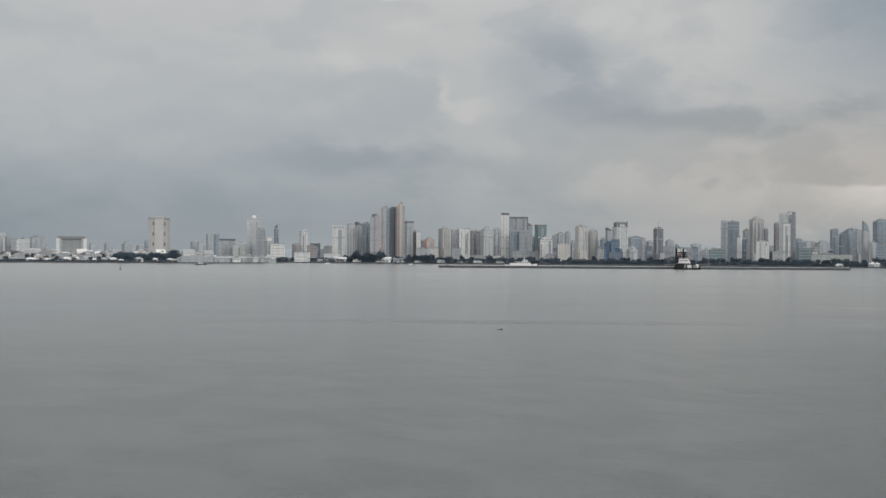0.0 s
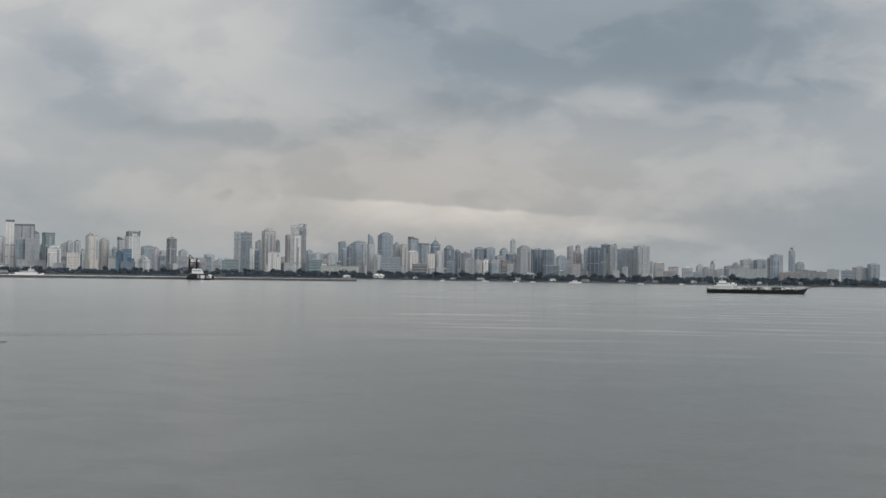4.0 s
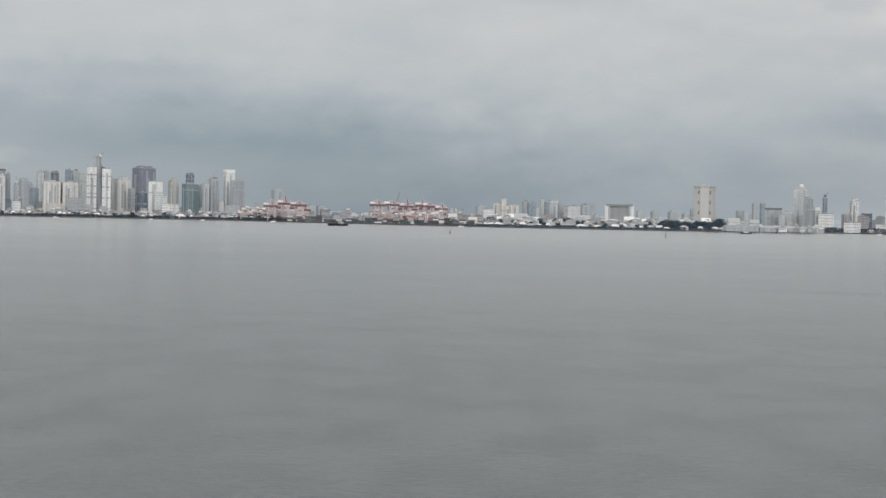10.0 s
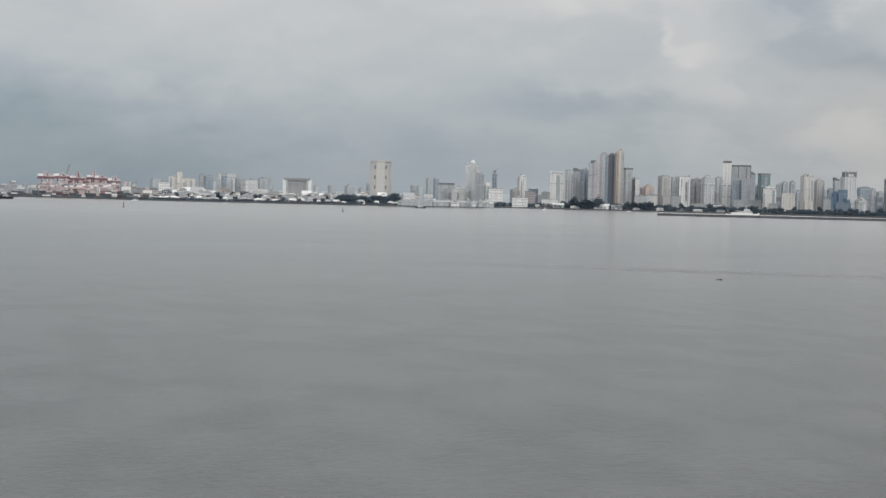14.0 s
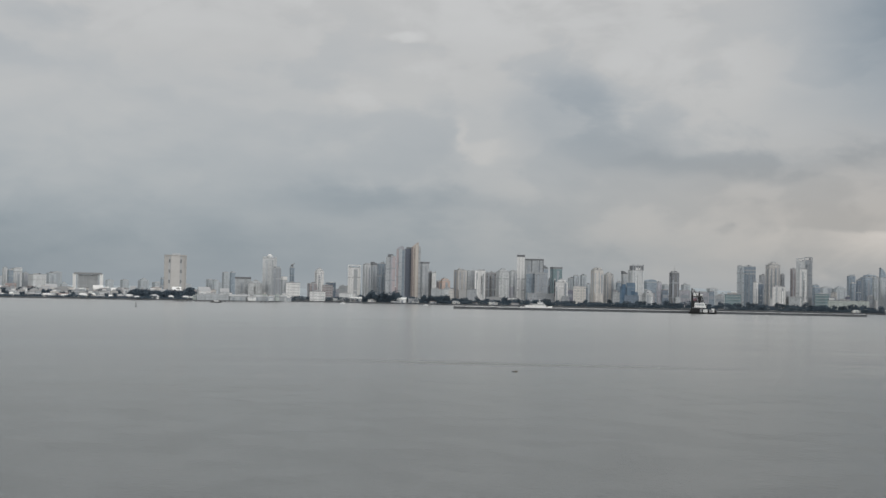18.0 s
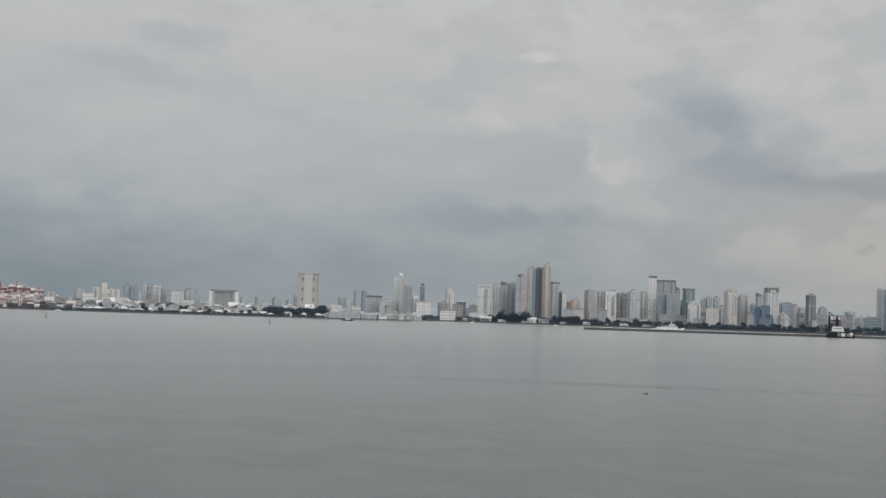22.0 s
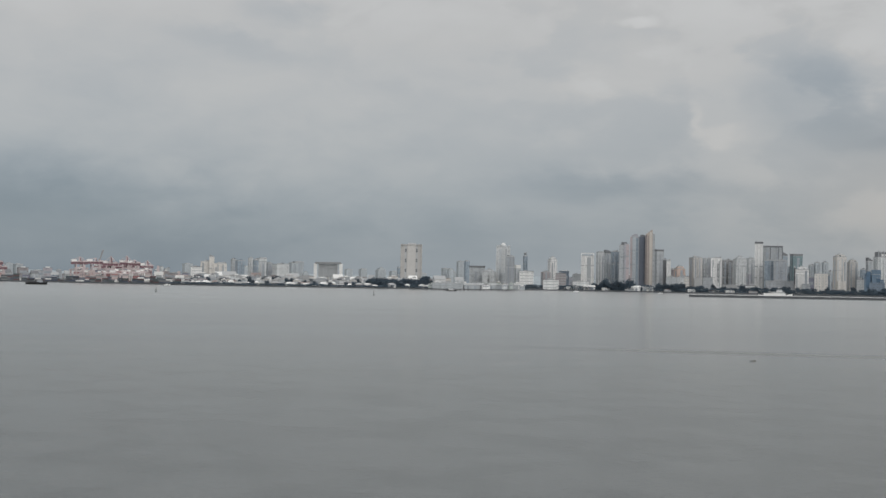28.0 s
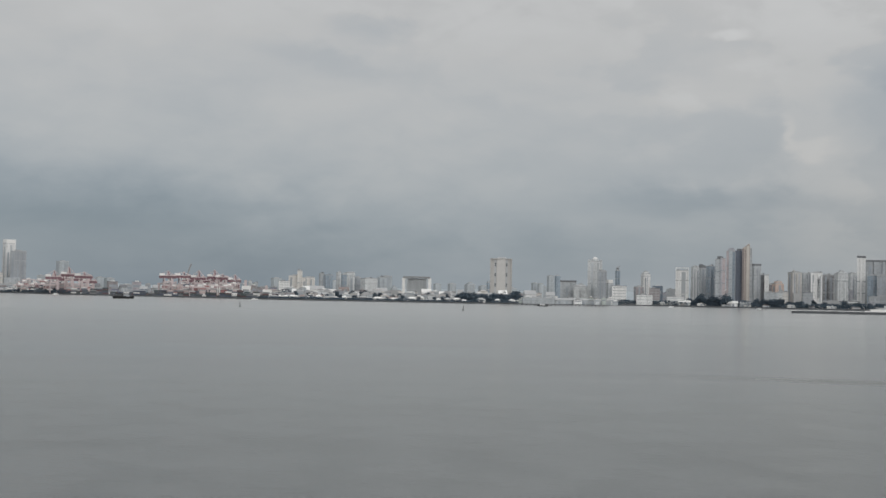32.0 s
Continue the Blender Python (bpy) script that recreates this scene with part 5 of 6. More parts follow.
def shrubs(name, b0, b1, back, tall, count, label, seed):
    """Scrub and undergrowth along a stretch of the quay, as one mass."""
    rng = random.Random(seed)
    pts, faces = [], []
    for _ in range(count):
        b = rng.uniform(b0, b1)
        r = shore(b) + back + rng.uniform(0, 14)
        m = place(b, r, GROUND)
        lush = max(0.45, 0.7 + noise.noise((b * 1.3, seed, 0)) * 1.1)
        for _ in range(7):
            c = Vector((rng.gauss(0, 2.4), rng.gauss(0, 1.5), rng.uniform(0, tall) * lush))
            t = Euler((rng.uniform(0, 6), rng.uniform(0, 6), rng.uniform(0, 6))).to_matrix()
            q, n = rng.uniform(0.5, 1.2), len(pts)
            pts += [tuple(m @ (c + t @ Vector(p))) for p in ((-q, -q * 0.6, 0), (q, -q * 0.5, 0), (q * 0.8, q * 0.6, 0), (-q * 0.7, q * 0.7, 0))]
            faces.append((n, n + 1, n + 2, n + 3))
    tagged(part(name, (pts, faces), LEAF, None), label, "shrubs", "", "stuff")


def house(bearing, distance, width, height, pale):
    """A small waterfront house or kiosk with a pitched roof."""
    root = thing("waterfront_house", place(bearing, distance, GROUND, random.uniform(-25, 25)),
                 "small white waterfront house with a pitched roof" if pale else "small weathered waterfront house with a sheet roof", "house", "low houses along the waterfront")
    d, e = width * 0.7, height * 0.62
    part("wall", box(-width / 2, width / 2, -d / 2, d / 2, -1, e), WALL_PALE if pale else random.choice((WALL_DRAB, CONCRETE)), root)
    o = 0.5
    pts = [(-width / 2 - o, -d / 2 - o, e), (width / 2 + o, -d / 2 - o, e), (width / 2 + o, d / 2 + o, e), (-width / 2 - o, d / 2 + o, e), (-width * 0.25, 0, height), (width * 0.25, 0, height)]
    part("roof", (pts, [(0, 1, 5, 4), (2, 3, 4, 5), (1, 2, 5), (3, 0, 4), (3, 2, 1, 0)]), random.choice((CAP_WHITE, CAP_WHITE, ROOF_GREY)) if pale else random.choice((ROOF_GREY, ROOF_RUST, CAP_DARK)), root)
    part("door", box(-width * 0.1, width * 0.1, -d / 2 - 0.1, -d / 2 + 0.1, 0, e * 0.75), GLAZING, root)
    part("window", box(width * 0.2, width * 0.38, -d / 2 - 0.1, -d / 2 + 0.1, e * 0.35, e * 0.75), GLAZING, root)


WALL_PALE = weathered("white_house_wall", (0.74, 0.74, 0.72), 0.8)
WALL_DRAB = weathered("drab_house_wall", (0.36, 0.35, 0.34), 0.8)


def breakwater(b0, r0, b1, r1, count):
    """A long concrete sea wall on a dark rubble foot, in cast segments."""
    p, q = (Vector((r * math.sin(radians(b)), r * math.cos(radians(b)), 0)) for b, r in ((b0, r0), (b1, r1)))
    along = (q - p) / count
    turn = math.degrees(math.atan2(along.y, along.x))
    root = thing("breakwater", pose(p.x, p.y, 0, 0, 0, turn), "long low concrete breakwater on dark rubble", "breakwater", "", "structure")
    step = along.length
    for k in range(count):
        x, up = k * step, 0.35 * noise.noise((k * 0.7, 0, 0))
        part("wall_segment", box(x + 0.15, x + step - 0.15, -1.0, 3.0, 3.4, 4.3 + up), SEAWALL, root)
        part("rubble_foot", box(x, x + step, -6, 7, -1, 3.7 + up, (x, x + step, -1.6, 4)), STONE_DARK, root)


def jetty(b0, r0, b1, r1, count, deck, label):
    """A low piled jetty: a dark deck in spans, on piles."""
    p, q = (Vector((r * math.sin(radians(b)), r * math.cos(radians(b)), 0)) for b, r in ((b0, r0), (b1, r1)))
    along = (q - p) / count
    root = thing("jetty", pose(p.x, p.y, 0, 0, 0, math.degrees(math.atan2(along.y, along.x))), label, "jetty", "", "structure")
    step = along.length
    for k in range(count):
        x = k * step
        part("deck_span", box(x + 0.1, x + step - 0.1, -5, 6, deck - 1.0, deck), STONE_DARK, root)
        for y in (-4, 4):
            part("pile", rod((x + step / 2, y, -2), (x + step / 2, y, deck - 1), 0.6, 8), STONE_DARK, root)



# ---- north shore high-rises ----
high_rise(-24.07, 3300, 27, 98, "beige", "beige apartment tower with grey vertical window bands", strips=3)
high_rise(-23.68, 3420, 12, 80, "dark", "dark capped narrow tower behind pale blocks", strips=1)
high_rise(-23.70, 3350, 14, 67, "cream", "cream mid-height apartment block", strips=1)
high_rise(-23.43, 3350, 17, 75, "pale", "pale tower with dark window grid", strips=2)
high_rise(-23.15, 3400, 19, 80, "grey", "grey concrete apartment tower", strips=1)
high_rise(-22.61, 3550, 14, 99, "lgrey", "light grey tower half hidden behind another", strips=1)
block(-22.73, 3200, 24, 44, "white", "plain white low block by the shore")
high_rise(-22.22, 3350, 36, 107, "lgrey", "tower with white ribs and dark recesses", strips=3, crown="cap")
high_rise(-21.61, 3400, 31, 108, "grey", "grey tower with a dark top storey", strips=2, crown="cap")
high_rise(-21.56, 3300, 23, 92, "white", "white slab tower with a grey side", strips=1, left=0.0)
high_rise(-21.82, 3280, 9, 68, "white", "lower white wing beside a slab tower", strips=0)
high_rise(-21.26, 3450, 11, 99, "grey", "slim grey tower in the haze", strips=1)
high_rise(-20.94, 3400, 11, 82, "pale", "slim tower with a white pointed top", strips=1, crown="spire")
block(-20.91, 3200, 17, 31, "white", "small white waterfront block")
high_rise(-20.66, 3900, 25, 98, "hazebl", "pale blue-grey tower far back", strips=1)
high_rise(-20.39, 3700, 11, 82, "hazebl", "narrow pale blue-grey tower", strips=0)
high_rise(-20.24, 3350, 21, 66, "bluegrey", "blue-grey apartment tower with light ribs", strips=2)
high_rise(-20.02, 3600, 18, 115, "pale", "pale tower with stepped top", strips=1, crown="step")
high_rise(-19.78, 3620, 17, 113, "lgrey", "light grey tower behind a cream block", strips=1)
high_rise(-19.45, 3500, 20, 113, "dark", "dark tower with a rounded cap", strips=1, crown="dome")
high_rise(-18.92, 3600, 16, 117, "bluegrey", "blue-grey twin tower with flat top", strips=1)
high_rise(-18.66, 3620, 17, 116, "lgrey", "grey twin tower with flat top", strips=1)
high_rise(-19.55, 3300, 38, 81, "cream", "broad cream apartment slab", strips=3, left=0.0)
high_rise(-19.18, 3320, 7, 78, "brick", "narrow brown recess between cream slabs", strips=0, left=0.0)
high_rise(-18.83, 3300, 35, 80, "cream", "broad cream apartment slab beside its twin", strips=2, left=0.0)
high_rise(-18.38, 3450, 20, 105, "green", "greenish-white tower with open balconies", strips=2)
block(-18.61, 3200, 36, 41, "grey", "dark grey low block")
high_rise(-18.00, 3250, 22, 116, "white", "white slab of a tall tower with floor bands", bands=4, left=0.0, strips=0)
high_rise(-17.69, 3290, 15, 120, "dark", "dark glazed core between two white slabs", strips=1, left=0.0)
high_rise(-17.41, 3250, 20, 113, "white", "white slab with a dark corner window column", strips=1, left=0.0, bands=4)
high_rise(-17.17, 3500, 8, 95, "grey", "slim grey tower beside a cream block", strips=0)
high_rise(-16.79, 3300, 39, 95, "cream", "cream apartment tower with stepped roof", strips=3, crown="step")
high_rise(-16.40, 3280, 16, 68, "grey", "grey block with brown window bays", strips=1)
high_rise(-15.91, 3550, 59, 132, "purple", "wide dark violet-grey tower block", strips=3, crown="step")
high_rise(-16.01, 3300, 27, 61, "dkblue", "dark blue block with a white band", strips=1, bands=1)
high_rise(-15.44, 3250, 32, 86, "white", "white twin slab split by a dark joint", strips=1, left=0.0)
block(-15.23, 3210, 28, 50, "pale", "pale low block behind the waterfront")
block(-15.01, 3180, 17, 32, "white", "small white building by the shore")
block(-14.67, 3180, 20, 31, "white", "small white gabled building")
high_rise(-14.71, 3380, 27, 97, "beige", "beige tower with white bays", strips=2, crown="step")
high_rise(-14.05, 3430, 21, 115, "dkblue", "dark tower top behind a teal block", strips=1, crown="dome")
high_rise(-14.04, 3350, 39, 84, "teal", "dark teal glazed block", strips=3)
high_rise(-13.53, 3380, 21, 83, "lgrey", "grey tower with white ribs", strips=2)
high_rise(-13.39, 3330, 16, 87, "pale", "pale tower with grey ribs", strips=1)
high_rise(-13.07, 3360, 27, 96, "lgrey", "light tower with a dark side and mast", strips=2, crown="mast")
high_rise(-12.45, 3360, 29, 120, "white", "tall tower with a bright white top storey", strips=1, crown="white")
high_rise(-12.09, 3300, 35, 94, "grey", "grey slab tower with a dark flank", strips=3, left=0.0)
block(-12.74, 3300, 11, 41, "cream", "cream low block between towers")
block(-11.21, 3700, 24, 40, "hazebl", "hazy pale block behind the port")
high_rise(-10.44, 3950, 34, 84, "hazebl", "hazy pale tower behind port cranes", strips=1)
high_rise(-8.99, 4200, 26, 44, "hazebl", "hazy pale tower behind the port", strips=0)
high_rise(-8.61, 4200, 29, 42, "hazebl", "hazy pale block behind the port", strips=0)
# ---- behind the harbour ----
high_rise(-2.94, 3700, 10, 39, "pale", "small pale tower behind the port", strips=0)
high_rise(-2.73, 3700, 15, 35, "hazebl", "small hazy block behind the port", strips=0)
block(-1.53, 3150, 24, 36, "white", "white block with a brown front")
high_rise(-1.08, 3350, 32, 53, "cream", "old cream block with a corner tower", strips=2, left=0.0)
high_rise(-0.90, 3340, 12, 65, "cream", "slim cream clock tower", strips=0, left=0.0)
high_rise(-0.54, 3360, 31, 49, "cream", "old cream office block", strips=2, left=0.0)
shed(-0.23, 3130, 36, 27, "white", "white warehouse with a low gable roof")
high_rise(-0.01, 3650, 14, 63, "lgrey", "pale grey tower in the haze", strips=0)
high_rise(0.26, 3500, 24, 63, "bluegrey", "dark blue-grey block with an arched top", strips=1, crown="dome")
high_rise(0.70, 3650, 13, 67, "pale", "pale tower in the haze", strips=0)
high_rise(0.91, 3550, 15, 61, "bluegrey", "blue-grey tower with light edges", strips=1)
high_rise(1.15, 3600, 28, 66, "pale", "pale tower with a grey middle", strips=1)
high_rise(1.49, 3550, 16, 54, "grey", "grey tower in the haze", strips=1)
high_rise(1.96, 3500, 43, 51, "pale", "broad pale office block", strips=0)
high_rise(2.50, 3650, 25, 57, "hazebl", "blue-grey tower in the haze", strips=1)
high_rise(2.69, 4200, 32, 66, "hazebl", "pale blue-grey tower far back", strips=1)
high_rise(2.17, 4300, 46, 58, "hazebl", "wide hazy block far back", strips=0)
high_rise(6.14, 4300, 21, 44, "hazebl", "low hazy block far back", strips=0)
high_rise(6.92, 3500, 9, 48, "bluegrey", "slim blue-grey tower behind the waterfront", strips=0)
high_rise(8.87, 4300, 25, 55, "hazebl", "hazy block far back", strips=0)
high_rise(9.23, 4300, 17, 45, "hazebl", "low hazy tower far back", strips=0)
high_rise(9.50, 4000, 21, 74, "hazebl", "hazy blue-grey tower behind the waterfront", strips=0)
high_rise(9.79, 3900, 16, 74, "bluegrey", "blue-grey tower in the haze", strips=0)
shed(5.09, 3120, 40, 20, "white", "long white shed with a low roof")
# ---- central towers ----
high_rise(10.22, 3420, 39, 54, "lgrey", "grey mid-height block with a dark roof", strips=0, crown="cap", left=0.0)
high_rise(10.74, 3380, 34, 47, "pale", "pale mid-height block with plant rooms", strips=0, crown="step", left=0.0)
high_rise(11.31, 3400, 35, 102, "pale", "pale tower with a ringed dome on top", strips=2, crown="ring", left=0.0)
high_rise(11.61, 3330, 21, 79, "grey", "grey glazed slab tower", strips=2, left=0.0)
high_rise(11.93, 3450, 16, 58, "lgrey", "light grey block behind a white one", strips=0, crown="white")
high_rise(12.25, 3500, 12, 82, "bluegrey", "slim dark tower under construction", strips=0, crown="derrick")
block(12.30, 3150, 32, 40, "white", "white apartment block near the water")
high_rise(13.39, 3400, 23, 81, "white", "slim white tower with a grey centre", strips=1, crown="step")
high_rise(13.11, 3350, 24, 43, "brick", "brown and grey low block", strips=1)
block(13.75, 3250, 25, 37, "brick", "red-brown block near the water")
block(14.42, 3400, 22, 37, "lgrey", "low grey block behind the waterfront")
high_rise(14.86, 3300, 31, 88, "white", "white twin-slab tower with a grey recess", strips=1, left=0.0, crown="frame")
high_rise(15.38, 3350, 20, 93, "pale", "pale tower with stepped parapet", strips=2)
high_rise(15.70, 3400, 20, 99, "lgrey", "grey tower with a dark slanted top", strips=1, crown="slope")
high_rise(16.01, 3360, 22, 96, "bluegrey", "dark blue-grey glazed tower", strips=2, bands=2)
banded_tower(16.38, 3230, 23.5, 110, ((0.5, WALLS["lgrey"], 3), (0.18, WALLS["lilac"], 0), (0.32, BLADE_ROSE, 1)), "lilac-grey tower with a rose band and a dark roof frame")
banded_tower(16.79, 3265, 19.5, 128, ((0.28, BLADE_ROSE, 1), (0.42, WALLS["hazebl"], 0), (0.3, WALLS["bluegrey"], 2)), "tall pale blue-grey tower with a curved top", True)
high_rise(17.82, 3400, 23, 102, "lgrey", "grey tower with an overhanging flat top", strips=1, crown="cap")
high_rise(18.07, 3260, 9, 76, "dark", "dark glazed flank of a slim tower", strips=0, left=0.0)
high_rise(18.22, 3250, 10, 74, "white", "white front of a slim tower", strips=0, left=0.0)
high_rise(18.68, 3350, 27, 63, "peach", "peach apartment block with a stepped top", strips=1, crown="step")
high_rise(18.41, 3390, 10, 55, "brick", "brown-grey narrow block behind the waterfront", strips=0)
block(18.40, 3200, 31, 33, "lgrey", "grey low apartment block")
block(18.84, 3220, 19, 36, "pale", "pale low apartment block")
block(18.91, 3220, 18, 34, "cream", "cream low apartment block")
high_rise(19.33, 3350, 32, 84, "beige", "beige tower with light ribs", strips=2, left=0.35)
high_rise(19.70, 3400, 12, 82, "lgrey", "slim grey tower behind the waterfront", strips=0)
high_rise(19.88, 3420, 13, 83, "grey", "grey tower beside a white one", strips=0)
high_rise(20.17, 3250, 25, 82, "white", "white slab tower with fine window bands", strips=2, left=0.0)
block(19.83, 3200, 22, 34, "grey", "grey low block behind the waterfront")
high_rise(20.62, 3350, 27, 79, "frame", "dark gridded tower with open floors", strips=2, bands=3, left=0.0)
high_rise(21.11, 3290, 32, 87, "pale", "pale tower with stepped roof", strips=2, crown="step")
high_rise(21.56, 3450, 21, 86, "pale", "pale tower behind a white slab", strips=1)
high_rise(21.88, 3300, 19, 121, "white", "tall white slab with a dark cap", strips=0, crown="cap", left=0.0)
high_rise(22.42, 3340, 48, 113, "lgrey", "grey tower framed by dark beams", strips=2, crown="beam", left=0.0)
high_rise(22.90, 3390, 15, 99, "bluegrey", "blue-grey tower with slanted top", strips=1, crown="slope")
high_rise(22.31, 3270, 23, 78, "bluegrey", "blue-grey lower tower in front", strips=1, left=0.0)
high_rise(22.74, 3260, 31, 78, "grey", "grey concrete lower tower in front", strips=2, left=0.0)
high_rise(23.12, 3450, 11, 66, "hazebl", "pale blue tower between others", strips=0)
high_rise(23.37, 3420, 30, 96, "teal", "grey-green tower with a dark top", strips=1, crown="cap")
block(22.72, 3190, 61, 28, "grey", "long grey podium block")
high_rise(23.32, 3170, 4, 62, "dark", "dark flank of a white block", strips=0, left=0.0)
high_rise(23.61, 3150, 29, 63, "white", "bright white block with small windows", strips=0, left=0.0, crown="step")
high_rise(23.98, 3700, 16, 75, "hazebl", "pale hazy tower behind the waterfront", strips=0)
high_rise(24.20, 3700, 17, 82, "hazebl", "hazy blue-grey twin tower", strips=1)
high_rise(24.51, 3700, 17, 83, "hazebl", "hazy blue-grey twin tower", strips=1)
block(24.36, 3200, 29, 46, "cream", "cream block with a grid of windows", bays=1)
high_rise(24.74, 3600, 12, 58, "hazebl", "hazy low tower behind the waterfront", strips=0)
high_rise(25.08, 3350, 31, 97, "cream", "tall cream tower with an ornate crown", strips=3, crown="step")
high_rise(25.57, 3400, 25, 86, "beige", "beige-grey tower with a notched top", strips=2, crown="step")
high_rise(25.98, 3380, 13, 62, "bluegrey", "slim blue-grey block behind the waterfront", strips=0)
high_rise(26.22, 3400, 16, 89, "lgrey", "tower with a dark slanted top", strips=1, crown="slope")
high_rise(26.70, 3300, 38, 88, "pale", "pale tower with a dark crown of posts", strips=3, crown="posts")
block(25.93, 3230, 20, 35, "pale", "pale low block behind the waterfront")
high_rise(27.30, 3750, 42, 74, "bluegrey", "hazy blue-grey rounded block", strips=0, crown="dome")
high_rise(27.21, 3300, 24, 42, "pale", "pale stepped block behind the waterfront", strips=1, crown="step")
high_rise(27.67, 3600, 13, 67, "lilac", "grey narrow tower in the haze", strips=0)
high_rise(27.90, 3800, 21, 62, "hazebl", "hazy pale tower behind the waterfront", strips=0)
high_rise(27.95, 3750, 18, 61, "hazebl", "hazy pale tower behind the waterfront", strips=0)
high_rise(28.28, 3350, 24, 86, "dark", "dark glazed tower with a roof mast", strips=2, crown="mast", bands=2)
high_rise(28.75, 3700, 24, 63, "hazebl", "hazy blue-grey block behind the waterfront", strips=1)
high_rise(29.83, 4000, 32, 57, "hazebl", "low hazy block behind the waterfront", strips=0)
block(30.67, 3200, 36, 34, "teal", "low dark green-grey block with a dark roof")
high_rise(30.97, 3310, 16, 105, "hazebl", "pale blue tower with scalloped balconies", strips=1, bands=4, left=0.0)
high_rise(31.34, 3330, 28, 105, "bluegrey", "blue-grey glazed tower with light ribs", strips=3, left=0.0)
high_rise(31.59, 3240, 11, 66, "white", "white front of a glazed block", strips=0, left=0.0)
high_rise(31.78, 3250, 14, 63, "dkblue", "dark glazed flank of a block", strips=0, left=0.0)
high_rise(31.85, 3420, 16, 86, "grey", "grey stepped tower behind", strips=0)
high_rise(32.27, 3350, 35, 116, "beige", "tall beige tower with stepped crown", strips=3, crown="step")
high_rise(32.65, 3380, 11, 88, "grey", "grey wing of a tall beige tower", strips=0)
high_rise(32.53, 3200, 29, 56, "white", "white apartment block behind the waterfront", strips=2, left=0.0)
block(32.89, 3220, 13, 32, "dark", "dark low block behind the waterfront")
high_rise(33.07, 3400, 13, 103, "brick", "dark brown slim tower", strips=1)
high_rise(33.36, 3310, 21, 124, "pale", "tall pale slab with ribbed front", strips=1, left=0.0, crown="frame")
high_rise(33.67, 3320, 19, 127, "grey", "tall dark-ribbed slab with a roof frame", strips=2, left=0.0, crown="frame")
high_rise(33.48, 3260, 17, 99, "white", "white front tower before a taller pair", strips=1, left=0.0)
block(33.14, 3210, 25, 31, "lgrey", "grey low block behind the waterfront")
high_rise(34.00, 3500, 19, 65, "bluegrey", "dark rounded block behind the waterfront", strips=0, crown="dome")
block(34.22, 3250, 31, 40, "teal", "dark green-grey block behind the waterfront")
high_rise(34.38, 3950, 32, 66, "hazebl", "hazy pale row of towers", strips=1)
high_rise(34.91, 3950, 41, 68, "hazebl", "hazy pale tower row", strips=2, crown="step")
block(34.60, 3200, 11, 31, "white", "slim white block behind the waterfront")
# ---- south shore towers ----
high_rise(35.35, 3600, 21, 92, "bluegrey", "blue-grey tower with flat top", strips=1)
high_rise(35.44, 3500, 17, 72, "bluegrey", "lower blue-grey tower behind the waterfront", strips=1)
high_rise(35.64, 3450, 11, 79, "dkblue", "dark slim glazed tower", strips=0)
high_rise(36.06, 3520, 44, 94, "bluegrey", "broad blue-grey block with a stepped roof", strips=2, crown="step")
high_rise(36.29, 3480, 14, 86, "hazebl", "pale blue tower wing", strips=0)
high_rise(36.56, 3400, 20, 82, "lgrey", "light grey tower with a pointed sail-shaped top", strips=2, crown="sail")
high_rise(36.86, 3380, 18, 56, "pale", "pale block beside a dark tower", strips=0)
high_rise(37.16, 3600, 41, 119, "bluegrey", "massive dark blue-grey tower", strips=3, crown="step")
block(37.41, 3300, 48, 50, "bluegrey", "blue-grey low block behind the waterfront")
high_rise(37.66, 3520, 21, 88, "lgrey", "grey-brown tower behind the waterfront", strips=1)
high_rise(37.96, 3500, 19, 86, "beige", "beige-grey tower behind the waterfront", strips=1)
high_rise(38.33, 3300, 26, 69, "cream", "cream tower with a rounded top", strips=2, crown="dome")
high_rise(38.34, 3800, 31, 113, "bluegrey", "angular blue-grey glazed tower", strips=1, crown="slope")
high_rise(38.80, 3700, 29, 93, "bluegrey", "blue-grey tower with recessed top", strips=1, crown="cap")
high_rise(39.28, 3800, 28, 104, "dkblue", "dark blue domed tower with a spire", strips=0, crown="spire")
high_rise(39.07, 3300, 23, 61, "cream", "cream apartment tower of a pair", strips=2)
high_rise(39.45, 3310, 23, 69, "pale", "pale apartment tower of a pair", strips=2)
block(38.62, 3220, 34, 33, "dark", "dark low block near the water")
high_rise(38.08, 3650, 30, 58, "lgrey", "grey block behind cream towers", strips=1)
high_rise(39.86, 3600, 27, 87, "dkblue", "dark blue-grey tower with a stepped top", strips=1, crown="step")
high_rise(40.22, 3500, 16, 72, "dkblue", "slim blue-grey tower behind the waterfront", strips=1)
block(39.94, 3350, 22, 41, "bluegrey", "grey low block behind the waterfront")
high_rise(40.56, 3420, 23, 66, "purple", "dark brown-grey tower behind the waterfront", strips=1)
high_rise(40.67, 3340, 33, 51, "grey", "grey apartment block behind the waterfront", strips=1)
high_rise(40.85, 3650, 13, 77, "hazebl", "hazy narrow tower behind the waterfront", strips=0)
high_rise(41.13, 3450, 24, 83, "dkblue", "dark blue glazed tower", strips=2, crown="dome")
high_rise(41.57, 3460, 29, 83, "bluegrey", "dark blue-grey tower with a rounded top", strips=2, crown="dome")
high_rise(41.10, 3250, 20, 46, "rose", "rose-grey block of a row", strips=1)
high_rise(41.39, 3255, 15, 48, "white", "white block with a dark joint", strips=1)
high_rise(41.75, 3260, 27, 46, "bluegrey", "blue-grey block of a row", strips=2)
high_rise(41.95, 3480, 17, 60, "grey", "grey tower behind the waterfront", strips=0)
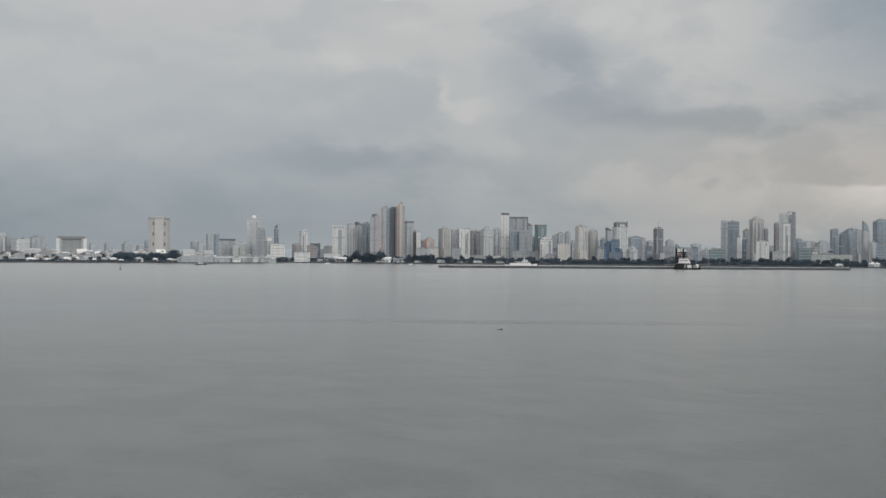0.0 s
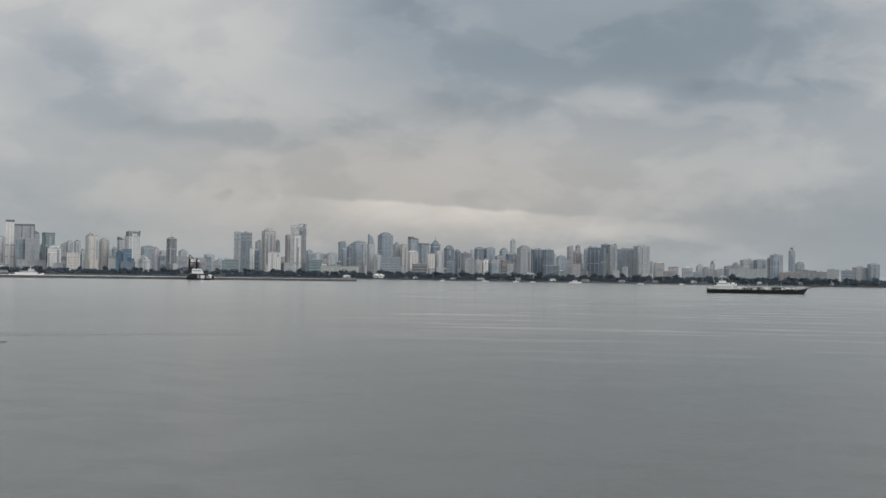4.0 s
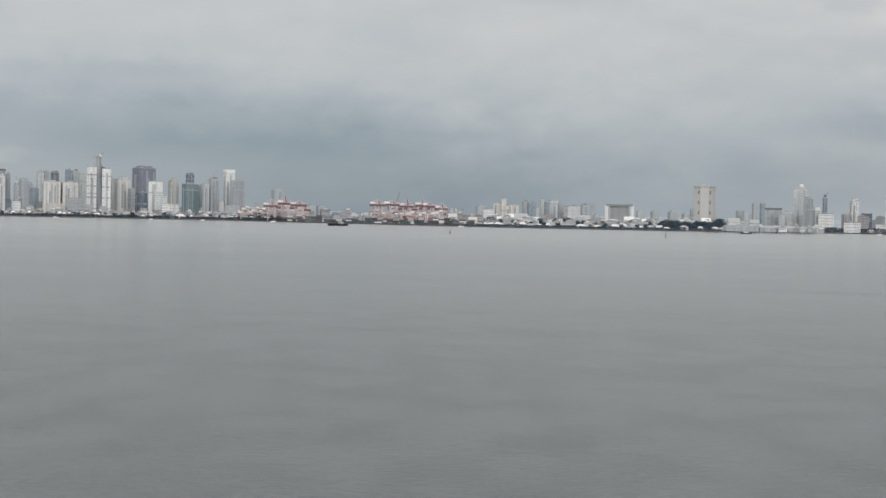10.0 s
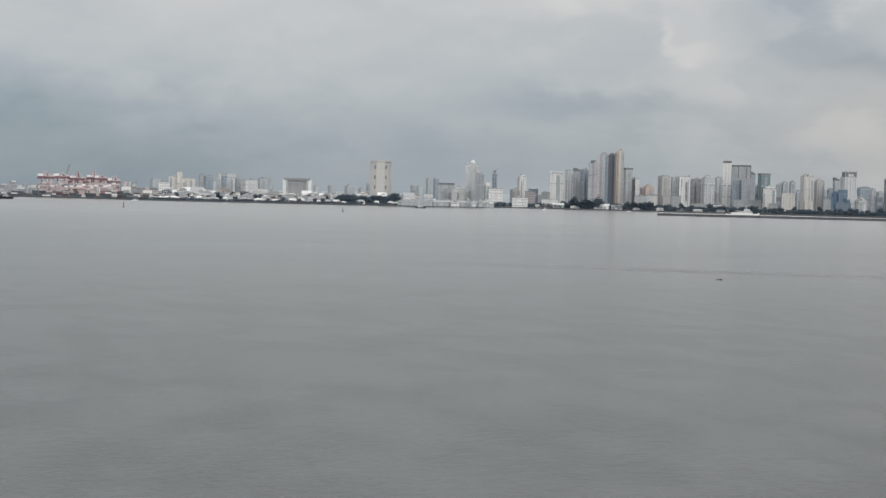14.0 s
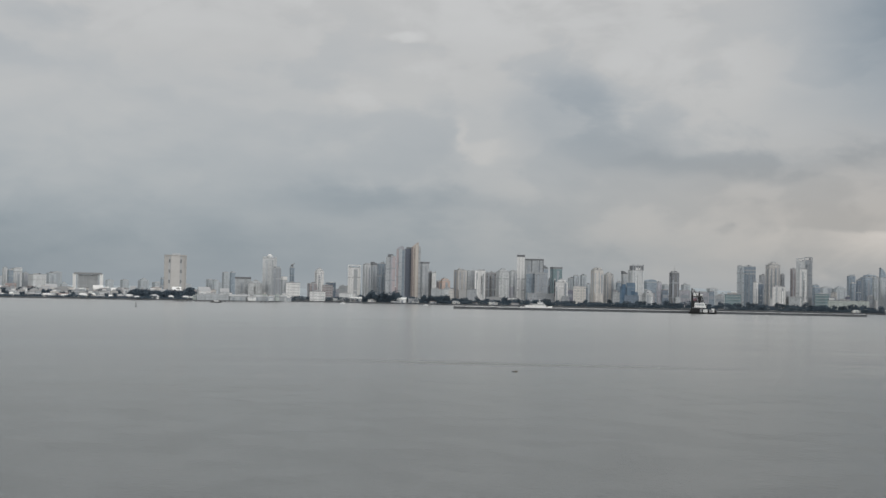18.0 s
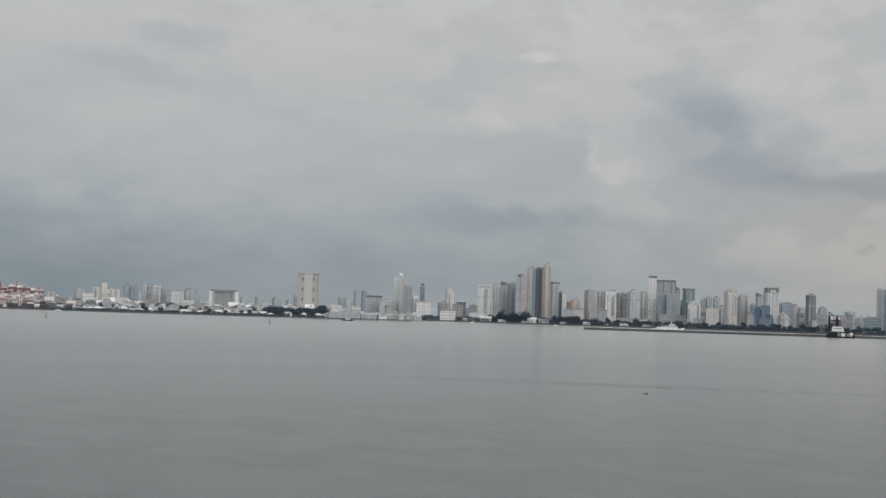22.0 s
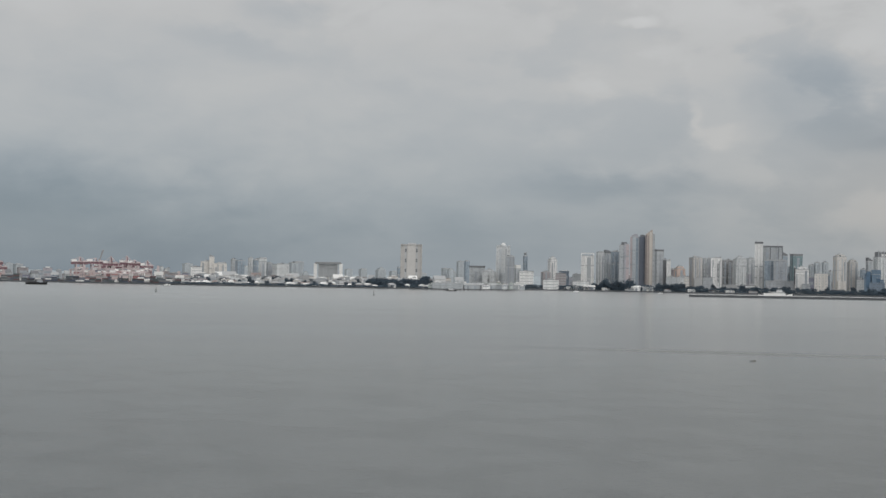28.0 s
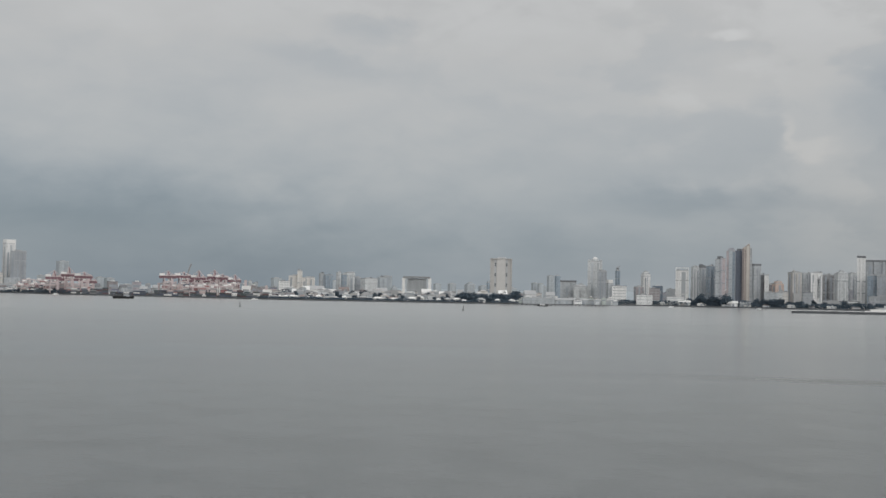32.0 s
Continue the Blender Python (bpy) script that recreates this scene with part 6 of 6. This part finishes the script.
high_rise(42.17, 3600, 23, 83, "bluegrey", "grey-green tower with stepped top", strips=1, crown="step")
high_rise(42.55, 4000, 16, 117, "hazebl", "slim hazy tower behind the waterfront", strips=0, crown="step")
high_rise(42.50, 3480, 31, 66, "dkblue", "dark blue-grey tower behind the waterfront", strips=1)
high_rise(43.02, 3350, 36, 85, "grey", "broad grey tower behind the waterfront", strips=3, crown="step")
high_rise(43.57, 3390, 31, 77, "dkblue", "dark blue-grey tower behind the waterfront", strips=2)
high_rise(44.04, 3360, 27, 76, "dkblue", "dark blue-grey tower with ribs", strips=3)
block(42.21, 3200, 14, 33, "dark", "dark low block behind the waterfront")
block(42.45, 3200, 14, 38, "lgrey", "light grey low block behind the waterfront")
high_rise(44.30, 3500, 8, 65, "lgrey", "slim light grey tower behind the waterfront", strips=0)
high_rise(44.59, 3750, 34, 67, "bluegrey", "hazy blue-grey block with a stepped top", strips=0, crown="step")
high_rise(44.96, 3420, 16, 85, "grey", "stepped grey tower behind the waterfront", strips=1)
high_rise(45.25, 3380, 19, 73, "rose", "rose-grey apartment tower behind the waterfront", strips=1)
high_rise(45.28, 3440, 13, 88, "grey", "small grey tower top", strips=0)
block(44.89, 3280, 17, 45, "lgrey", "light grey low block behind the waterfront")
block(45.22, 3260, 21, 40, "rose", "rose-grey low block behind the waterfront")
high_rise(45.49, 3450, 11, 65, "lgrey", "slim light grey tower behind the waterfront", strips=0)
high_rise(45.62, 3340, 10, 78, "bluegrey", "light edge tower of a slab", strips=0)
high_rise(45.98, 3350, 36, 83, "dkblue", "broad dark blue-grey slab tower", strips=3, left=0.0)
high_rise(46.44, 3310, 23, 90, "dkblue", "dark glazed tower with a pale rib", strips=1, left=0.0)
high_rise(46.77, 3300, 17, 88, "lgrey", "light grey slab joined to a dark tower", strips=1, left=0.0)
high_rise(47.27, 3350, 41, 80, "bluegrey", "broad dark blue-grey slab tower", strips=3, left=0.0)
block(47.26, 3230, 13, 35, "lgrey", "light grey low front building")
high_rise(47.93, 3330, 40, 87, "grey", "broad grey tower behind the waterfront", strips=2, left=0.3)
high_rise(48.36, 3550, 9, 51, "hazebl", "slim hazy tower behind the waterfront", strips=0)
high_rise(48.53, 3500, 12, 42, "bluegrey", "small blue-grey tower behind the waterfront", strips=0)
block(49.04, 3400, 25, 24, "grey", "low grey block among trees")
block(49.94, 3500, 9, 25, "hazebl", "low pale block among trees")
high_rise(50.34, 3700, 22, 48, "hazebl", "hazy pale block behind the waterfront", strips=0, crown="step")
block(50.25, 3400, 24, 24, "bluegrey", "dark low block behind the waterfront")
high_rise(50.61, 3600, 21, 38, "grey", "hazy grey block behind the waterfront", strips=0)
high_rise(50.85, 3620, 13, 47, "lgrey", "light grey block under a tower crane", strips=0, crown="derrick")
high_rise(51.13, 3480, 24, 33, "grey", "dark grey block behind the waterfront", strips=0)
high_rise(51.48, 3560, 21, 43, "dkblue", "grey-blue block behind the waterfront", strips=1)
high_rise(51.79, 3640, 24, 53, "grey", "grey stepped tower block", strips=1, crown="step")
high_rise(52.23, 3600, 35, 60, "grey", "grey apartment slab behind the waterfront", strips=3)
high_rise(52.79, 3610, 37, 61, "bluegrey", "dark grey apartment slab", strips=3)
block(52.27, 3250, 87, 34, "hazebl", "long pale grey block with rows of windows", bays=1)
high_rise(53.16, 3420, 14, 63, "grey", "grey slab tower behind the waterfront", strips=1)
high_rise(53.42, 3400, 31, 71, "bluegrey", "grey tower with a pale rib", strips=2)
high_rise(54.03, 3500, 16, 82, "bluegrey", "dark tower topped by a crane", strips=1, crown="derrick")
high_rise(54.35, 3720, 25, 52, "bluegrey", "blue-grey stepped block behind the waterfront", strips=1, crown="mast")
block(53.95, 3370, 42, 27, "brick", "long brown low block")
block(54.64, 3380, 47, 32, "grey", "long grey low block")
block(55.22, 3360, 24, 29, "grey", "low grey block behind the waterfront")
block(55.67, 3200, 26, 34, "lgrey", "light grey block at the edge of the park")
block(56.23, 3400, 30, 34, "bluegrey", "grey low block behind the waterfront")
high_rise(56.69, 3500, 35, 44, "grey", "grey apartment slab far along the shore", strips=2)
high_rise(57.22, 3500, 30, 53, "bluegrey", "blue-grey apartment slab far along the shore", strips=2)
block(35.25, 3120, 86, 25, "green", "long pale green low building")
block(34.20, 3300, 30, 36, "dark", "dark low block behind the waterfront")
block(32.71, 3260, 7, 40, "grey", "small grey block behind the waterfront")
high_rise(33.96, 3700, 18, 69, "bluegrey", "hazy dark tower top", strips=0)
high_rise(34.67, 4100, 82, 65, "hazebl", "pale hazy row of distant towers", strips=2, crown="step")
vault(20.84, 3110, 54, 18, "hazebl", "pale blue hall with a vaulted roof")
block(21.60, 3120, 26, 16, "white", "small white hall behind the waterfront")
# ---- landmarks ----
pillared_hall(3.94, 3000, 56, 51, "white", "white pillared hall with a dark roof slab and glazed grid")
pier_tower(7.43, 3250, 48, 102, "beige", "broad beige tower with two columns of dark windows")
blade_tower(17.31, 3300, 40, 147, "cream", "tallest tower, a dark slab joined to a tan blade")
netted_tower(26.42, 3170, 41, 57, "net", "building site wrapped in blue netting")
high_rise(-17.81, 3275, 21, 140, "lgrey", "grey unfinished core rising above white slabs", strips=1, left=0.0)
tower_crane(-17.67, 3272, 20, 149, "grey", "grey tower crane beside an unfinished core", base=90)
block(8.98, 2700, 62, 10, "lgrey", "long grey two-storey pier terminal")
shed(8.63, 2760, 23, 25, "white", "white hall behind the pier terminal", deep=30, roof=ROOF_GREY)
shed(9.47, 2770, 17, 23, "pale", "pale hall behind the pier terminal", deep=30, roof=ROOF_GREY)
shed(9.98, 2720, 31, 11, "lgrey", "grey pier shed with a low roof", deep=24, roof=ROOF_GREY)
shed(10.67, 2750, 34, 11, "lgrey", "grey pier shed with a low roof", deep=24, roof=ROOF_GREY)
shed(11.49, 2780, 47, 11, "lgrey", "grey pier shed with a low roof", deep=22, roof=ROOF_GREY)
block(13.33, 3060, 35, 21, "white", "white waterfront hall with a stepped front")
block(14.58, 3070, 36, 18, "white", "low white waterfront building")
shed(16.80, 3064, 30, 12, "white", "low white waterfront pavilion", deep=18, roof=CAP_WHITE)
shed(17.38, 3066, 24, 11, "pale", "low pale waterfront pavilion", deep=18, roof=ROOF_GREY)
shed(14.95, 3066, 26, 11, "white", "low white boathouse on the waterfront", deep=18, roof=CAP_WHITE)
# ---- gantry cranes ----
gantry_crane(-10.70, 2980, 33, 49, "red", "faded red gantry crane with a white machinery house")
gantry_crane(-10.12, 2990, 31, 59, "red", "faded red gantry crane with a white machinery house")
gantry_crane(-9.53, 2980, 37, 54, "red", "faded red gantry crane with a white machinery house")
gantry_crane(-6.24, 2850, 33, 59, "red", "red gantry crane with a tall apex frame")
gantry_crane(-5.62, 2860, 34, 61, "red", "faded red gantry crane with its grey boom raised")
gantry_crane(-4.99, 2850, 30, 56, "red", "red gantry crane with a white machinery house")
gantry_crane(-4.35, 2852, 28, 60, "red", "red gantry crane with a white machinery house")
gantry_crane(-3.55, 2850, 27, 50, "red", "faded red gantry crane at the end of the row")
gantry_crane(-4.05, 2850, 28, 58, "red", "red gantry crane with a white machinery house")
# ---- second row of cranes ----
gantry_crane(-10.39, 3080, 34, 45, "red", "pinkish gantry crane in the second row")
gantry_crane(-9.80, 3090, 38, 45, "red", "pinkish gantry crane in the second row")
gantry_crane(-9.31, 3090, 32, 38, "red", "small gantry crane in the second row")
gantry_crane(-5.33, 2960, 33, 48, "red", "pinkish gantry crane in the second row")
gantry_crane(-4.70, 2960, 33, 47, "red", "pinkish gantry crane in the second row")
gantry_crane(-4.16, 2960, 31, 52, "red", "pinkish gantry crane in the second row")


# ---- breakwater, jetties and vessels ----
breakwater(19.10, 2110, 35.95, 2300, 60)
jetty(7.4, 2420, 11.8, 2600, 26, 3.4, "long dark low jetty with timber piles")
jetty(54.6, 2700, 62.0, 2980, 24, 3.6, "dark jetty running out from the park")
tugboat(-7.88, 2235, 34, 8)
cargo_ship(52.65, 1520, 107, -2)
patrol_ship(22.56, 2172, 52, 4)
crane_ship(29.47, 2165, 44, -3)
launch(9.15, 2340, 20, 5, True)
buoy(5.88, 1540, 5.2)
buoy(-3.15, 1505, 5.2)
for b, r, size, turn in ((45.2, 2780, 26, 10), (41.4, 2800, 16, -12), (42.7, 2800, 14, 170), (43.4, 2790, 12, 0), (47.9, 2800, 13, 5), (39.6, 2800, 12, 180),
                         (14.4, 2850, 12, 8), (17.9, 2800, 10, -10), (-2.7, 2560, 12, 0), (-13.5, 2930, 11, 10), (-15.6, 2950, 9, 175), (-19.4, 2980, 10, 0), (-10.6, 2900, 13, -8), (49.6, 2820, 12, 3)):
    launch(b, r, size, turn)


def flotsam():
    root = thing("driftwood", place(21.7, 334, 0.02, 12), "dark piece of driftwood floating on the calm water", "driftwood")
    part("log", rod((-0.75, 0, 0.02), (0.7, 0.1, 0.08), 0.13, 9), BARK, root)
    part("branch", rod((0.1, 0, 0.1), (0.42, 0.25, 0.33), 0.05, 6), BARK, root)
    part("leaf_mat", box(-0.95, 0.1, -0.3, 0.35, -0.05, 0.06, (-0.8, 0, -0.2, 0.25)), LEAF, root)


flotsam()

# ---- port clutter ----
for k in range(34):
    b = -12.2 + 0.31 * k + random.uniform(-0.1, 0.1)
    container_stack(b, shore(b) + 25 + 28 * (k % 3), random.randint(1, 3), random.randint(2, 5), DARK_BOXES)
for k in range(48):
    b = -12.3 + 0.215 * k + random.uniform(-0.08, 0.08)
    container_stack(b, shore(b) + 10, 1, random.randint(2, 4), DARK_BOXES)
for k in range(26):
    b = -11.9 + 0.13 * k if k < 12 else -6.2 + 0.2 * (k - 12)
    container_stack(b, shore(b) + 75 + 22 * (k % 3), random.randint(1, 2), random.randint(6, 10), FADED)
for k in range(24):
    b = -10.95 + 0.145 * k if k < 12 else -6.1 + 0.215 * (k - 12)
    container_stack(b, shore(b) + 45 + 16 * (k % 2), 1, 6 + (k * 5) % 5, FADED)
for k in range(26):
    b = -12.4 + k * 0.41 + random.uniform(-0.15, 0.15)
    shed(b, shore(b) + 130 + 60 * (k % 3), random.uniform(12, 30), random.uniform(8, 13) + 5 * (k % 3), random.choice(("lgrey", "grey", "purple", "brick", "bluegrey")), "port shed with a low sheet-metal roof", roof=random.choice((ROOF_GREY, ROOF_RUST, CAP_DARK, CAP_DARK)))
for k in range(30):
    b = -11.95 + 0.135 * k if k < 13 else -6.3 + 0.17 * (k - 13)
    yard_crane(b, shore(b) + 60 + 45 * (k % 3), random.uniform(16, 28), random.uniform(15, 21) + 4 * (k % 3))
BACK = (40, 85, 140, 220)  # rows of buildings behind the quay
for k in range(28):
    b = -10.8 + k * 0.33 + random.uniform(-0.15, 0.15)
    low_rise(b, shore(b) + 330 + 60 * (k % 3), random.uniform(10, 24), random.uniform(12, 28), ("grey", "bluegrey", "brick", "purple", "lgrey", "rose"))
for k in range(104):
    b = -25.9 + k * 0.142 + random.uniform(-0.08, 0.08)
    low_rise(b, shore(b) + BACK[k % 4], random.uniform(7, 20), 5 + 3.6 * (k % 4) + random.uniform(0, 5))
for k in range(60):
    b = -1.9 + k * 0.185 + random.uniform(-0.15, 0.15)
    low_rise(b, shore(b) + BACK[k % 4] + 20, random.uniform(8, 20), 5 + 4.2 * (k % 4) + random.uniform(0, 5))
bulk_loader(-3.05, 2760, 34)
bulk_loader(-2.2, 2780, 24)

MUTED = ("grey", "bluegrey", "lgrey", "hazebl", "dkblue", "brick", "purple", "lilac", "beige")
for k in range(92):  # mid-rise blocks between the towers
    b = 13.4 + 0.4 * k + random.uniform(-0.15, 0.15)
    low_rise(b, 3440 + 45 * (k % 4), random.uniform(14, 30), random.uniform(20, 46), MUTED)
for k in range(40):
    b = -25.6 + 0.37 * k + random.uniform(-0.15, 0.15)
    low_rise(b, 3440 + 45 * (k % 4), random.uniform(14, 30), random.uniform(18, 46), MUTED)
for k in range(16):  # small blocks on the pier
    b = 8.3 + 0.26 * k + random.uniform(-0.08, 0.08)
    low_rise(b, 2745 + 22 * (k % 3), random.uniform(7, 18), random.uniform(6, 11) + 2 * (k % 3), ("lgrey", "pale", "grey", "white", "green"))

# ---- districts far behind, haze put into their wall colour ----
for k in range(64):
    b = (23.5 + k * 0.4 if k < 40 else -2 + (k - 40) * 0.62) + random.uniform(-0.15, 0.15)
    high_rise(b, 4150 + 60 * (k % 4), random.uniform(16, 34), random.uniform(36, 72) * (1.0 if k < 40 else 0.75), "hazebl", "distant pale apartment block in the haze", strips=0, crown=random.choice(("", "step", "")), name="distant_block")
for k in range(44):
    b = -1.9 + k * 0.235 + random.uniform(-0.1, 0.1)
    if 6.0 < b < 7.9 and k % 3:
        continue
    house(b, shore(b) + 14 + 16 * (k % 3), random.uniform(7, 20), random.uniform(4.5, 9), k % 5 != 0)
for k in range(26):
    b = -1.8 + k * 0.4 + random.uniform(-0.15, 0.15)
    shed(b, shore(b) + 60 + 60 * (k % 4), random.uniform(10, 24), random.uniform(7, 10) + 5 * (k % 4), random.choice(("white", "white", "pale", "cream", "lgrey")), "pale harbour shed with a low sheet-metal roof", deep=random.uniform(12, 22))
for k in range(9):
    b = -1.4 + k * 0.83 + random.uniform(-0.2, 0.2)
    vault(b, shore(b) + 55 + 50 * (k % 3), random.uniform(16, 34), random.uniform(9, 13) + 4 * (k % 3), random.choice(("white", "pale")), "white hall with a vaulted roof among harbour sheds")
for k in range(130):
    b = -25.6 + k * 0.11 + random.uniform(-0.1, 0.1)
    house(b, shore(b) + 14 + 12 * (k % 3), random.uniform(7, 15), random.uniform(5, 10.5), k % 5 in (0, 2))
for k in range(22):
    b = 13.2 + k * 0.42 + random.uniform(-0.1, 0.1)
    house(b, shore(b) + 10 + 30 * (k % 2), random.uniform(10, 20), random.uniform(5, 9), k % 4 != 0)
for k in range(15):
    b = 35.5 + k * 1.45 + random.uniform(-0.2, 0.2)
    house(b, shore(b) + 8, random.uniform(8, 16), random.uniform(4, 6.5), k % 2 == 0)

house(36.92, shore(36.92) + 9, 22, 9.5, True)

# ---- trees ----
KINDS = [tree_kind(h, s, i) for i, (h, s) in enumerate(((13, 13), (11, 12), (15, 15), (9, 11), (17, 14)))]
SPOTS = []
for k in range(192):
    b = 14.6 + k * 0.226 + random.uniform(-0.07, 0.07)
    SPOTS.append((b, shore(b) + random.uniform(16, 60), 1.05 if b < 30 else 1.15))
for k in range(36):
    b = 5.75 + k * 0.078 + random.uniform(-0.03, 0.03)
    SPOTS.append((b, shore(b) + 60 + 14 * (k % 2), 1.2))
for k in range(60):
    b = -25.4 + k * 0.25 + random.uniform(-0.12, 0.12)
    SPOTS.append((b, shore(b) + random.uniform(6, 46), 0.72))
for k in range(14):
    b = 15.45 + k * 0.1 + random.uniform(-0.03, 0.03)
    SPOTS.append((b, shore(b) + 10 + 8 * (k % 2), 1.45))
for k in range(8):
    b = 17.9 + k * 0.12 + random.uniform(-0.03, 0.03)
    SPOTS.append((b, shore(b) + 12, 1.2))
for k in range(42):
    b = -1.8 + k * 0.22 + random.uniform(-0.15, 0.15)
    SPOTS.append((b, shore(b) + (26, 70, 125)[k % 3], (0.65, 0.95, 1.25)[k % 3]))
for i, (b, r, size) in reversed(list(enumerate(SPOTS))):
    m = place(b, r, GROUND, random.uniform(0, 360)) @ Matrix.Scale(size * random.uniform(0.8, 1.15), 4)
    if i < len(KINDS):
        KINDS[i].matrix_world = m
    else:
        copy_thing(KINDS[i % len(KINDS)], m)
shrubs("undergrowth", 5.8, 8.2, 34, 16.0, 1900, "dense dark grove behind the pier", 9)
shrubs("undergrowth", 11.9, 58, 4, 12.0, 9500, "dark undergrowth and hedges along the seawall", 3)
shrubs("undergrowth", -26, -10, 2, 6.0, 2600, "low scrub along the northern seawall", 5)
shrubs("undergrowth", -2.5, 12.4, 2, 4.0, 1700, "low scrub along the harbour seawall", 8)
